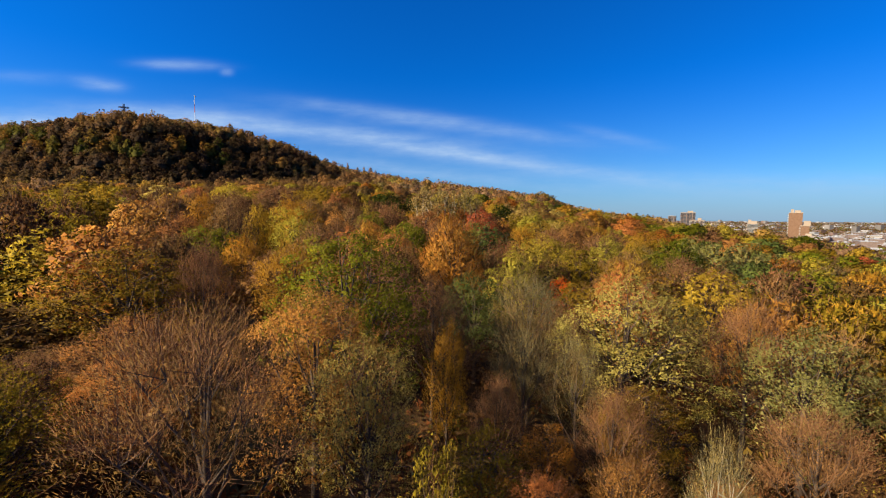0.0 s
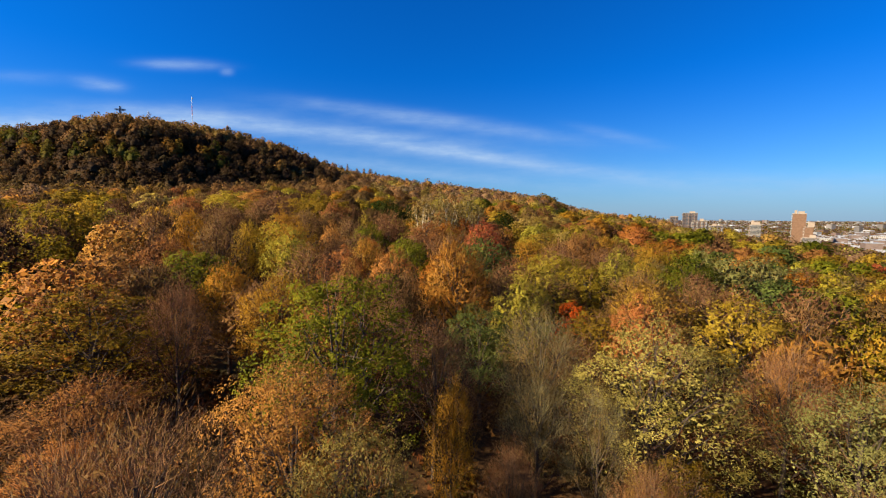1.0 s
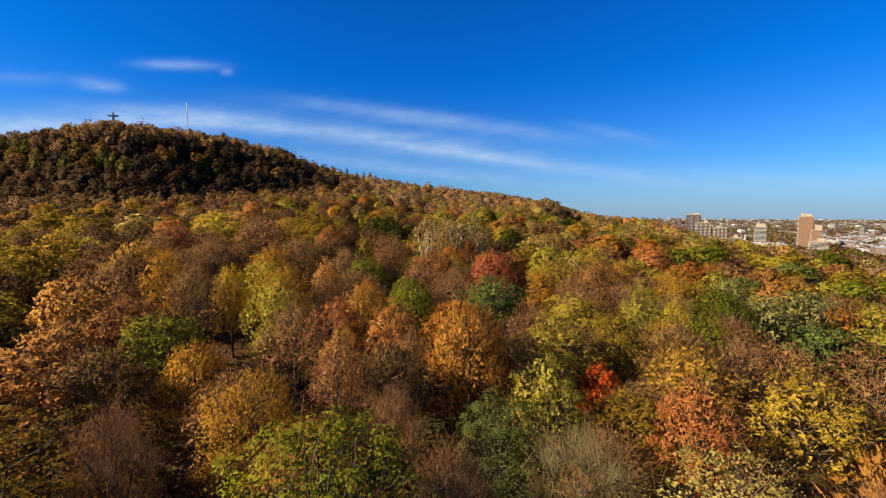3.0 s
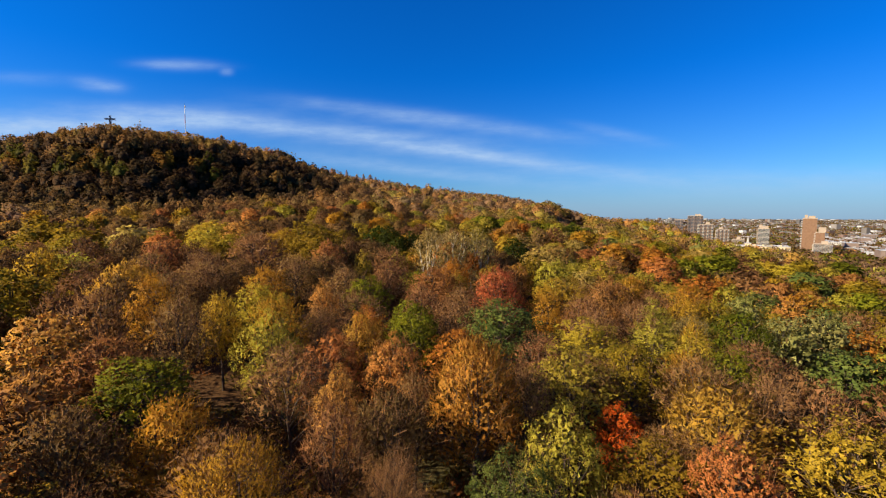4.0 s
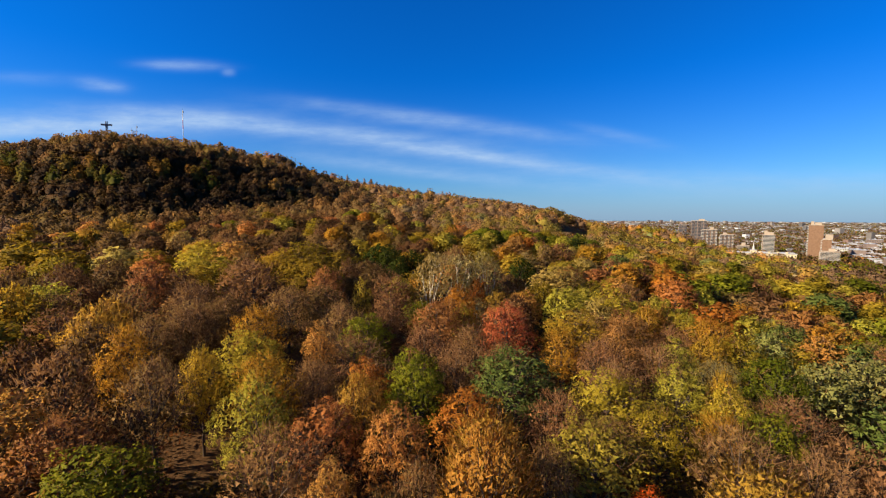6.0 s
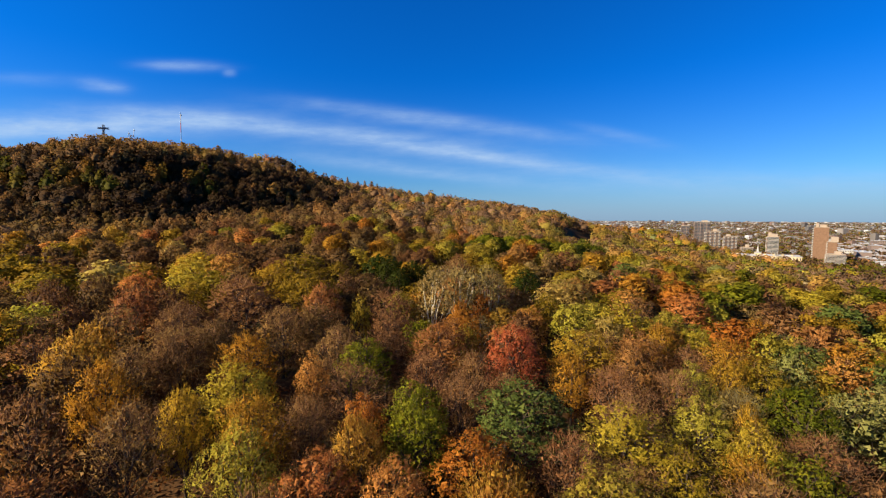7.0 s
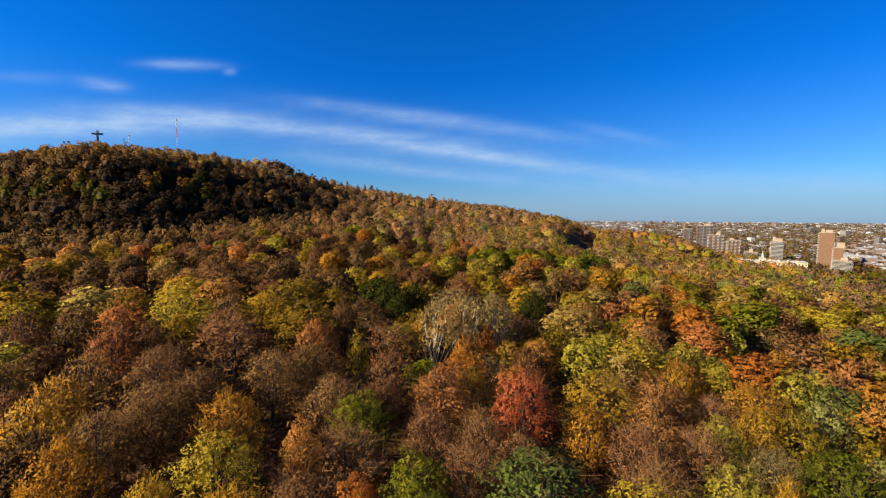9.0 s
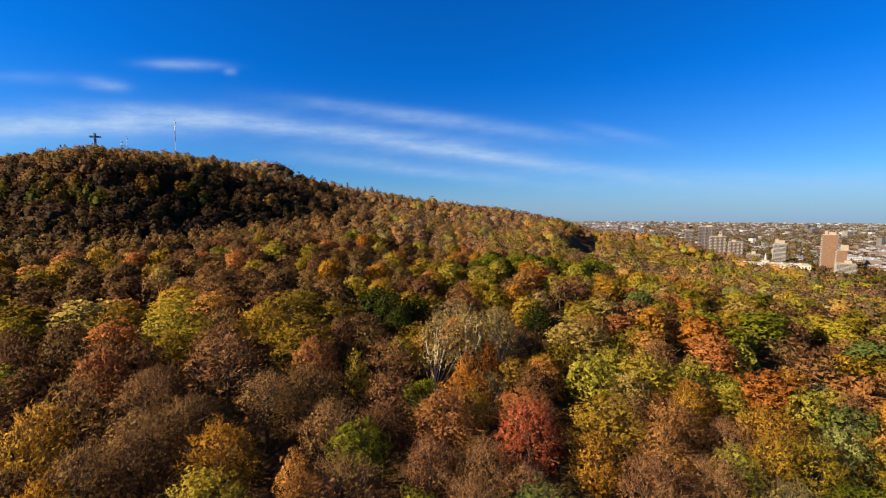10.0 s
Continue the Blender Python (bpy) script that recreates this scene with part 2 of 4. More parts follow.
LEAVES = {kind: leaf_material(kind + " leaves", warmer(k[0]), warmer(k[1])) for kind, k in KINDS.items()}


# ---- mesh helpers ----
def mesh_of(name, verts, faces, mats, tints=None, smooth=False, facing=None):
    """A mesh from arrays: verts (n, 3), faces (m, 3 or 4), and a colour for each face."""
    me = bpy.data.meshes.new(name)
    verts, faces = np.asarray(verts, np.float32), np.asarray(faces, np.int32)
    n, k = faces.shape
    me.vertices.add(len(verts))
    me.vertices.foreach_set("co", verts.ravel())
    me.loops.add(n * k)
    me.loops.foreach_set("vertex_index", faces.ravel())
    me.polygons.add(n)
    me.polygons.foreach_set("loop_start", np.arange(0, n * k, k, dtype=np.int32))
    for m in mats:
        me.materials.append(m)
    if facing is not None:
        me.attributes.new("facing", "FLOAT_VECTOR", "POINT").data.foreach_set("vector", np.asarray(facing, np.float32).ravel())
    if tints is not None:
        layer = me.attributes.new("tint", "FLOAT_COLOR", "FACE")
        layer.data.foreach_set("color", np.c_[np.asarray(tints, np.float32), np.ones(n, np.float32)].ravel())
    me.polygons.foreach_set("use_smooth", np.broadcast_to(np.asarray(smooth, bool), n).copy())
    me.update(calc_edges=True)
    return me


def unit(v):
    return v / np.maximum(np.linalg.norm(v, axis=-1, keepdims=True), 1e-6)


def leaf_cards(centre, normal, size, rng):
    """Pointed leaves or sprays of leaves: three corners each."""
    n = len(centre)
    a = unit(np.cross(normal, unit(rng.normal(size=(n, 3)))))
    b = np.cross(normal, a)
    long, wide = (size * rng.uniform(0.75, 1.3, n))[:, None], (size * rng.uniform(0.55, 0.9, n))[:, None]
    v = np.stack([centre + a * long * 0.6, centre - a * long * 0.4 + b * wide / 2, centre - a * long * 0.4 - b * wide / 2], 1)
    return v.reshape(-1, 3), np.arange(3 * n).reshape(-1, 3)


def shoot_cards(centre, way, facing, length, width, rng):
    """Slender sprays of twigs and leaves that point along a way and face outwards."""
    b = unit(np.cross(way, facing + rng.normal(size=centre.shape) * 0.3)) * width[:, None] / 2
    a = way * length[:, None]
    v = np.stack([centre + a * 0.6, centre - a * 0.4 + b, centre - a * 0.4 - b], 1)
    return v.reshape(-1, 3), np.arange(3 * len(centre)).reshape(-1, 3)


def turned_out(verts, outward, share):
    """For three-cornered leaves: the way each corner faces, a blend of its clump's outward way and of its own."""
    t = verts.reshape(-1, 3, 3)
    own = unit(np.cross(t[:, 1] - t[:, 0], t[:, 2] - t[:, 0]))
    own *= np.where((own * outward).sum(1) < 0, -1.0, 1.0)[:, None]
    return np.repeat(unit(share * outward + (1 - share) * own), 3, 0)


def halved(arrays):
    """Four-cornered faces cut into triangles."""
    v, f = arrays
    return v, np.concatenate([f[:, :3], f[:, [0, 2, 3]]])


def rods(start, end, r0, r1, sides=4):
    """Tapered rods from start to end."""
    start, end = np.atleast_2d(start).astype(float), np.atleast_2d(end).astype(float)
    n = len(start)
    d = unit(end - start)
    a = unit(np.cross(d, np.where(np.abs(d[:, 2:3]) > 0.9, [[1.0, 0, 0]], [[0, 0, 1.0]])))
    b = np.cross(d, a)
    r0, r1 = np.broadcast_to(r0, n), np.broadcast_to(r1, n)
    ring = []
    for p, r in ((start, r0), (end, r1)):
        for i in range(sides):
            t = 2 * math.pi * i / sides
            ring.append(p + (a * math.cos(t) + b * math.sin(t)) * r[:, None])
    v = np.stack(ring, 1).reshape(-1, 3)
    f = np.array([(i, (i + 1) % sides, sides + (i + 1) % sides, sides + i) for i in range(sides)])
    return v, (f[None] + 2 * sides * np.arange(n)[:, None, None]).reshape(-1, 4)


def tube(knots, radii, sides):
    """One bent, tapering bole through its knots."""
    t = np.arange(sides) * 2 * math.pi / sides
    ring = np.c_[np.cos(t), np.sin(t), 0 * t]
    v = (knots[:, None] + ring[None] * radii[:, None, None]).reshape(-1, 3)
    f = [(i * sides + k, i * sides + (k + 1) % sides, (i + 1) * sides + (k + 1) % sides, (i + 1) * sides + k) for i in range(len(knots) - 1) for k in range(sides)]
    return v, np.array(f)


def joined(parts):
    vs, fs, at = [], [], 0
    for v, f in parts:
        vs.append(v)
        fs.append(f + at)
        at += len(v)
    return np.concatenate(vs), np.concatenate(fs)


def lobed_crown(rng, count, upright, lobes):
    """Points and outward normals on a lumpy crown, 5 m in radius, from 5 to 16 m up."""
    turn = rng.uniform(0, 6.28) + np.arange(lobes) * 2.4
    level = np.linspace(0.0, 1.0, lobes)
    out = 3.3 * np.sqrt(np.clip(1.0 - level ** 2.2, 0.02, 1)) * rng.uniform(0.8, 1.1, lobes)
    mid = np.c_[out * np.cos(turn), out * np.sin(turn), 6.2 + (9.3 - 1.9 * upright) * level ** 0.8 + rng.uniform(-0.5, 0.5, lobes)]
    rad = rng.uniform(1.75, 2.45, lobes)
    which = rng.choice(lobes, count * 2, p=rad ** 2 / (rad ** 2).sum())
    d = unit(rng.normal(size=(count * 2, 3)) + [0, 0, 0.25])
    lump = 1 + 0.22 * np.sin(d[:, 0] * 7 + which) * np.sin(d[:, 1] * 6 + 2 * which) * np.sin(d[:, 2] * 5)
    stretch = np.array([1, 1, upright])
    p = mid[which] + d * (rad[which] * lump * rng.uniform(0.72, 1.08, count * 2))[:, None] * stretch
    inside = (np.linalg.norm((p[:, None] - mid[None]) / stretch, axis=2) < 0.62 * rad[None]).any(1)
    keep = np.flatnonzero(~inside)[:count]
    core = np.array([0, 0, 9.0])
    return p[keep], unit(0.7 * d[keep] + 0.9 * unit(p[keep] - core)), mid, rad


def tree_parts(kind, seed, leaves, twigs, leaf_size):
    """Meshes of a tree 16 m high with a crown 5 m in radius: trunk, crown, twigs."""
    rng = np.random.default_rng(seed)
    c0, c1, leafy, twiggy, upright, lobes, twig_colour = KINDS[kind]
    if kind in ("pale", "silver", "russet", "lime") and leaves > 5000:     # small leaves
        leaves, leaf_size = int(leaves * 1.45), leaf_size * 0.66
    p, out, mid, rad = lobed_crown(rng, int(leaves * leafy), upright, lobes)
    # leaves gather in tufts along the shoots; upright kinds carry them in plumes
    feathery = kind in FEATHERY
    tufts = (90, 70) if leaves < 2000 else (120, 90) if leaves < 5000 else (180, 130) if leaves < 13000 else (260, 190)
    tufts = tufts[0 if feathery else 1]
    base = rng.integers(0, len(p), tufts)
    n = int(len(p) * 0.9)
    t = rng.integers(0, tufts, n)
    if feathery:
        shoot = unit(out[base] * (1.9 - upright) + [0, 0, upright - 0.5])
        reach = rng.uniform(-0.75, 0.75, n) * (0.35 + 1.1 * max(upright - 0.9, 0.1))
        p[:n] = p[base][t] + shoot[t] * reach[:, None] + rng.normal(size=(n, 3)) * 0.3
        out[:n] = unit(out[base][t] + rng.normal(size=(n, 3)) * 0.25)
    else:
        away = unit(rng.normal(size=(n, 3)) + 0.7 * out[base][t])
        wide = rng.uniform(0.45, 0.95, tufts)[t] * rng.uniform(0.5, 1.1, n)
        p[:n] = p[base][t] + away * wide[:, None] * [1, 1, 0.8]
        out[:n] = unit(0.5 * out[base][t] + 0.85 * away)
    normal = unit(out * 0.6 + rng.normal(size=p.shape) * 0.55)
    size = leaf_size * (0.8 if leafy < 0.8 else 1.0) * rng.uniform(0.7, 1.25, len(p))
    if feathery:    # fine shoots that fan up and out
        way = unit(out * [0.75, 0.75, 0.5] + [0, 0, 0.62 * upright] + rng.normal(size=p.shape) * 0.34)
        shell = shoot_cards(p, way, unit(out * [1, 1, 0.4]), size * rng.uniform(1.4, 2.5, len(p)), size * (0.34 if leafy < 0.8 else 0.46), rng)
    else:
        shell = leaf_cards(p, normal, size, rng)
    facing = turned_out(shell[0], unit(0.45 * out + 0.55 * unit(p - [0, 0, 7.0])), 0.6)
    if len(mid):    # the shaded heart of the crown: broad sprays behind the outer leaves
        n = int((900 if leafy >= 0.8 else 90 if leaves > 10000 else 400) * (0.9 if leaves < 2000 else 1.0 if leaves < 5000 else 1.6 if leaves < 10000 else 3.0))
        w = rng.integers(0, len(mid), n)
        d = unit(rng.normal(size=(n, 3)) + [0, 0, 0.2])
        deep = mid[w] + d * (rad[w] * rng.uniform(0.62, 0.9, n))[:, None] * [1, 1, upright]
        inner = leaf_cards(deep, unit(d + rng.normal(size=d.shape) * 0.6), rng.uniform(0.45, 0.8, n) * (1.5 if leaves < 2000 else 1.0 if leaves < 5000 else 0.7 if leaves < 10000 else 0.32), rng)
        facing = np.concatenate([facing, turned_out(inner[0], unit(0.45 * d + 0.55 * unit(deep - [0, 0, 7.0])), 0.65)])
        shell = joined([shell, inner])
    crown = mesh_of(kind + "_crown", *shell, [LEAVES[kind]], facing=facing)
    # trunk and limbs
    bend = rng.uniform(-0.5, 0.5, 2)
    knots = np.array([[0, 0, -0.6], [bend[0] * 0.3, bend[1] * 0.3, 3.0], [bend[0], bend[1], 6.5], [bend[0] * 0.6, bend[1] * 0.6, 12.5]])
    if kind == "birch":     # many stems from low down
        knots = np.array([[0, 0, -0.6], [bend[0] * 0.3, bend[1] * 0.3, 1.5], [bend[0] * 0.6, bend[1] * 0.6, 2.8], [bend[0], bend[1], 4.2]])
    rr = np.array([0.34, 0.24, 0.18, 0.05])
    bole, wood = tube(knots, rr, 6), []
    if len(mid) and leaves > 2000:
        stout = 1.25 if kind == "birch" else 0.8
        fork = np.c_[bend[0] * 0.8 + 0 * mid[:, 0], bend[1] * 0.8 + 0 * mid[:, 0], np.clip(mid[:, 2] - (7.5 if kind == "birch" else 4.0), 2.0 if kind == "birch" else 3.2, 8.5)]
        elbow = fork * 0.45 + mid * 0.55 + [0, 0, -0.4]
        sides = 4 if leaves > 5000 else 3
        wood += [rods(fork, elbow, 0.12 * stout, 0.08 * stout, sides), rods(elbow, mid, 0.08 * stout, 0.04 * stout, sides)]
        for _ in range(3 if leaves > 5000 else 1):
            tip = mid + unit(rng.normal(size=mid.shape) + [0, 0, 0.9]) * rad[:, None] * rng.uniform(0.7, 1.0)
            wood.append(rods(elbow * 0.3 + mid * 0.7, tip, 0.045 * stout, 0.012, 3))
    bark = PALE_BARK if kind == "birch" else BARK
    trunk = mesh_of(kind + "_trunk", *bole, [bark], smooth=True)
    limbs = mesh_of(kind + "_limbs", *joined(wood), [bark]) if wood else None
    # fine twigs, fanning up and out of every limb
    n, spray = int(twigs * twiggy), None
    if n > 20 and len(mid):
        w = rng.integers(0, len(mid), n)
        d = unit(rng.normal(size=(n, 3)) * [1, 1, 0.7] + [0, 0, 0.75 * upright] + unit(mid[w] - [0, 0, 7.0]) * 0.9)
        a = mid[w] + d * (rad[w] * rng.uniform(-0.1, 0.75, n))[:, None] + rng.normal(size=(n, 3)) * 0.35
        b = a + unit(d + rng.normal(size=(n, 3)) * 0.28) * rng.uniform(0.8, 1.9, n)[:, None] * [1, 1, 1.1]
        side = unit(np.cross(b - a, rng.normal(size=(n, 3)))) * (rng.uniform(0.014, 0.034, n) * (1.3 if leaves < 5000 else 0.7 if leaves < 10000 else 0.34))[:, None]
        v = np.stack([a - side, a + side, b + side * 0.35, b - side * 0.35], 1).reshape(-1, 3)
        spray = mesh_of(kind + "_twigs", v, np.arange(4 * n).reshape(-1, 4), [TWIGS[twig_colour]])
    return trunk, crown, limbs, spray


LABELS = {
    "umber": ("oak_tree", "oak with umber leaves, darkened in colour to stand in for shade"),
    "bare": ("ash_tree", "nearly bare tree with a mauve-brown haze of twigs"), "haze": ("ash_tree", "half-bare tree with a pale beige haze of twigs"), "birch": ("birch_tree", "half-bare birch with pale limbs and thin yellow leaves"),
    "russet": ("oak_tree", "oak with russet-brown autumn leaves"), "gold": ("maple_tree", "maple with upright golden-yellow autumn crown"),
    "flame": ("maple_tree", "maple with flame-shaped light orange crown"), "orange": ("maple_tree", "maple with deep orange autumn crown"),
    "lime": ("linden_tree", "linden with yellow-green turning leaves"), "yellow": ("linden_tree", "linden with bright yellow autumn leaves"),
    "olive": ("elm_tree", "elm with olive-yellow thinning leaves"), "green": ("norway_maple", "maple still dark green with yellow edges"),
    "moss": ("round_maple", "dense rounded tree with moss-green leaves"), "teal": ("oak_tree", "oak with cool blue-green leaves"),
    "silver": ("poplar_tree", "poplar with silvery grey-green leaves"), "pale": ("poplar_tree", "poplar with pale yellow shimmering leaves"),
    "rose": ("red_oak", "oak with dusty pink-brown autumn leaves"), "brick": ("red_oak", "oak with brick-red autumn leaves"),
    "scarlet": ("sugar_maple", "small maple with glowing scarlet leaves"), "conifer": ("pine_tree", "dark green pine among bare trees"),
}
MODELS = {}


def plant(kind, x, y, radius, top, near, turn, variant):
    """One tree of its own: an Empty at its foot with trunk, crown and twigs."""
    foot = float(land(x, y))
    s, sz = radius / 5.0, max(top - foot, 6.0) / 16.0
    m = Matrix.Translation((x, y, foot)) @ Matrix.Rotation(turn, 4, "Z") @ Matrix.Diagonal((s, s, sz, 1))
    key = (kind, near, variant)
    if key in MODELS:
        ob, base = MODELS[key]
        return copy_thing(ob, m @ Matrix.Diagonal((1 / ob.scale[0], 1 / ob.scale[1], 1 / ob.scale[2], 1)))
    seed = sum(map(ord, kind)) * 31 + variant * 7 + near
    meshes = tree_parts(kind, seed, *((2300, 280, 0.36), (6000, 1000, 0.215), (12500, 3200, 0.152), (1250, 0, 0.55))[near])
    name, label = LABELS[kind]
    ob = tagged(new(name), label, "tree", "trees of the wood")
    for part_name, me in zip(("trunk", "crown", "limbwork", "branchwork"), meshes):
        if me:
            tagged(new(part_name, me), kind="stuff" if part_name in ("limbwork", "branchwork") else "").parent = ob
    ob.matrix_basis = m
    MODELS[key] = (ob, m)
    return ob


# ---- ground ----
def make_ground():
    n = 240
    s = np.linspace(-1, 1, n)
    axis = 4900 * (0.16 * s + 0.84 * s ** 7)
    x, y = np.meshgrid(axis, axis + 150, indexing="xy")
    z = land(x, y)
    i = np.arange(n * n).reshape(n, n)
    faces = np.stack([i[:-1, :-1], i[:-1, 1:], i[1:, 1:], i[1:, :-1]], -1).reshape(-1, 4)
    me = mesh_of("ground", np.stack([x, y, z], -1).reshape(-1, 3), faces, [GROUND], smooth=True)
    layer = me.attributes.new("town", "FLOAT", "POINT")
    layer.data.foreach_set("value", town(x, y).astype(np.float32).ravel())
    tagged(new("ground", me), "wooded hills covered in brown leaf litter", "ground", kind="structure")


make_ground()

# ---- trees by the flight line: x, y, crown radius ----
PLACED = {}
PLACED["bare"] = [
    (-11.5, 20, 4.4, 22.5), (31, 42, 4, 19), (-20, 52, 4.5, 22.5), (13.5, 31, 2.6, 14), (26, 28, 3.4, 14), (5, 33, 2, 14),
    (37.5, 38.5, 3.0), (49.6, 62.2, 3.6), (-5.8, 52.0, 2.9), (-11.8, 56.5, 3.2), (-23.2, 41.9, 2.5), (9.0, 70.7, 3.1),
    (33.5, 76.7, 5.2), (-37.9, 76.2, 3.8), (37.9, 105.8, 4.3), (-49.7, 92.7, 4.1), (-19.1, 66.4, 4.7), (41.0, 73.5, 4.0),
    (47.7, 72.0, 3.5), (-20.8, 83.6, 3.2), (-48.3, 75.0, 3.7), (-5.0, 67.0, 2.6), (-48.2, 125.3, 7.5), (-15.4, 123.3, 4.8),
    (26.6, 103.4, 4.2), (47.2, 117.5, 4.5), (-48.5, 100.9, 4.5), (-22.8, 109.3, 4.5), (-0.5, 95.6, 3.7), (-17.0, 137.2, 5.6),
    (-65.6, 109.9, 4.6), (-36.5, 116.2, 4.9), (-6.5, 104.3, 3.7), (2.1, 104.3, 3.7), (12.3, 152.6, 5.8), (101.6, 163.0, 6.4),
    (-55.1, 112.3, 4.2),
]
PLACED["russet"] = [
    (-8, 27.5, 4.0, 21.5), (24, 55, 3.6, 20.5), (6.5, 23, 2.4, 11.5), (1, 20, 2.2, 11), (-20, 27, 3, 17), (-11, 15, 2.4, 14),
    (-8.1, 73.0, 3.6), (-13.0, 63.3, 2.4), (-23.7, 95.7, 2.5), (-68.4, 157.8, 6.1), (-80.0, 136.5, 5.0), (70.2, 159.6, 6.2),
]
PLACED["pale"] = [
    (-4.2, 25, 3.0, 19.3), (19, 41, 6.3, 21), (-98.8, 150.9, 6.2), (32.5, 160.5, 7.5),
]
PLACED["green"] = [
    (-8, 38, 5.8, 25.2), (-34.5, 63, 4.6, 25), (-6.6, 85.1, 4.0), (110.6, 197.7, 7.5), (-17.7, 106.4, 4.3), (-7.5, 91.6, 3.9),
    (86.2, 176.8, 6.2),
]
PLACED["gold"] = [
    (0.9, 36, 1.7, 17), (-17, 49, 4.2, 23.5), (-26, 56, 3.6, 24), (-35.3, 81.8, 2.7), (-47.7, 84.8, 3.2), (43.1, 94.4, 2.5),
    (-26.0, 80.3, 3.8), (52.8, 113.9, 3.8), (46.2, 128.1, 3.4), (57.6, 121.4, 5.3), (-35.5, 99.2, 4.2),
]
PLACED["haze"] = [
    (10, 46, 4.2, 21), (8, 39, 2.8, 17), (12.5, 37, 2.4, 16.5),
]
# lindens at (-75, 89) and (-128, 152): backlit tone put into olive leaves
PLACED["olive"] = [
    (-30.5, 41, 6, 23), (-75, 89, 6, 31), (-128, 152, 6.5, 39), (-37, 138, 6, 36.5), (-37, 163, 5.5, 36), (3, 26, 3, 13),
    (-24, 22, 3.2, 18), (16.5, 33, 3, 13), (0.3, 12.4, 1.4), (-48.1, 161.7, 7.5), (-112.8, 146.8, 7.3), (-105.7, 138.1, 5.6),
]
PLACED["silver"] = [
    (32, 36, 5, 17.5), (73, 103, 5, 21.5), (63.5, 99.4, 5.0), (84.1, 109.9, 4.6), (67.7, 117.4, 3.9),
]
PLACED["birch"] = [
    (14.5, 20.5, 1.6, 15.5), (-6.0, 141, 5.0, 38), (1.5, 145, 5.4, 38), (8.5, 149, 5.6, 37.5), (-2.0, 170.4, 7.5),
]
PLACED["flame"] = [
    (31, 68, 5.6, 20.5), (1.8, 66, 4.6, 26.5), (2.8, 73.7, 4.9), (-13.7, 81.0, 3.4), (-59.5, 94.4, 4.2), (-64.5, 102.8, 3.3),
]
PLACED["yellow"] = [
    (39.5, 60, 5.4, 20), (22.2, 89.8, 5.6), (40.0, 88.1, 3.4), (-32.8, 90.5, 4.4), (26.5, 120.2, 6.3), (-77.9, 158.8, 7.1),
    (-71.9, 146.1, 6.7), (42.4, 140.1, 5.8), (-23.3, 130.8, 2.4), (1.4, 120.6, 2.6),
]
PLACED["lime"] = [
    (10.2, 59.5, 3.8, 21.5), (-24.6, 74.5, 3.7), (37.0, 95.8, 4.7), (29.1, 137.1, 5.5), (76.6, 135.2, 4.3),
]
PLACED["scarlet"] = [
    (20, 70, 3.0, 16.6),
]
PLACED["rose"] = [
    # the two with tops at 11 stand for rust shrubs in the glade
    (-41, 57, 4.6, 25), (12.5, 26, 2.4, 11), (18, 24, 2.4, 11), (-3.9, 116.4, 6.0), (37.8, 119.3, 5.6), (33.5, 112.4, 4.2),
    (-32.1, 130.2, 4.5), (98.9, 146.6, 6.2),
]
PLACED["moss"] = [
    (55, 99, 4.8, 22.5), (188.2, 222.0, 7.5),
]
PLACED["orange"] = [
    # the four with tops of 10.5 to 11.5 stand for rust shrubs
    (0.5, 136, 2.6, 29), (4, 24, 2.3, 11), (9.5, 21, 2.1, 10.5), (-1.5, 16.5, 1.9, 10.5), (8, 29, 2.2, 11.5), (72.5, 142.0, 6.2),
    (94.8, 132.9, 5.7), (-14.2, 87.1, 2.9), (6.1, 141.9, 2.7), (77.9, 178.2, 6.3), (63.1, 181.5, 5.5), (82.1, 146.8, 4.2),
]
PLACED["brick"] = [
    (10, 112, 4.8, 29), (11.2, 121.0, 5.5),
]
PLACED["conifer"] = [
    (-21.6, 172, 5, 37), (-27, 178, 4.6, 37), (-14, 176, 4, 35), (-18, 165, 3.6, 33.5), (24.2, 174.2, 4.4),
]
PLACED["teal"] = [
    (8.3, 92.5, 6.2), (136.8, 181.0, 7.2), (79.7, 127.8, 5.1),
]
rng = np.random.default_rng(11)
taken = []


def clear_of_path(x, y):
    glade = abs(x - 9) < 15 and 10 < y < 41
    return not (abs(x) < 21 and y < 15) and not glade


def near_path(x, y):
    """How fine a tree must be: 2 close to the start of the flight, 1 near its line, 0 and then 3 farther off."""
    if math.hypot(x, max(0.0, y - 8)) < 48:
        return 2
    if math.hypot(x, y - 20) > 160:
        return 3
    return 1 if abs(x) < 32 + 0.45 * max(y - 40, 0) and y < 122 else 0


for kind, spots in PLACED.items():
    for x, y, r, *known in spots:
        top = known[0] if known else float(canopy(x, y)) + 1.0 + rng.uniform(-0.8, 0.8) + 0.25 * (r - 4.5)
        plant(kind, x, y, r * 1.25, top, near_path(x, y), rng.uniform(0, 6.28), int(rng.integers(0, 2)))
        taken.append((x, y, r * 1.3))

MIX = {"bare": 0.27, "russet": 0.07, "gold": 0.075, "flame": 0.04, "orange": 0.025, "lime": 0.12, "yellow": 0.07, "olive": 0.23, "green": 0.035,
       "teal": 0.01, "silver": 0.015, "pale": 0.02, "rose": 0.05, "brick": 0.006, "birch": 0.012, "haze": 0.05}
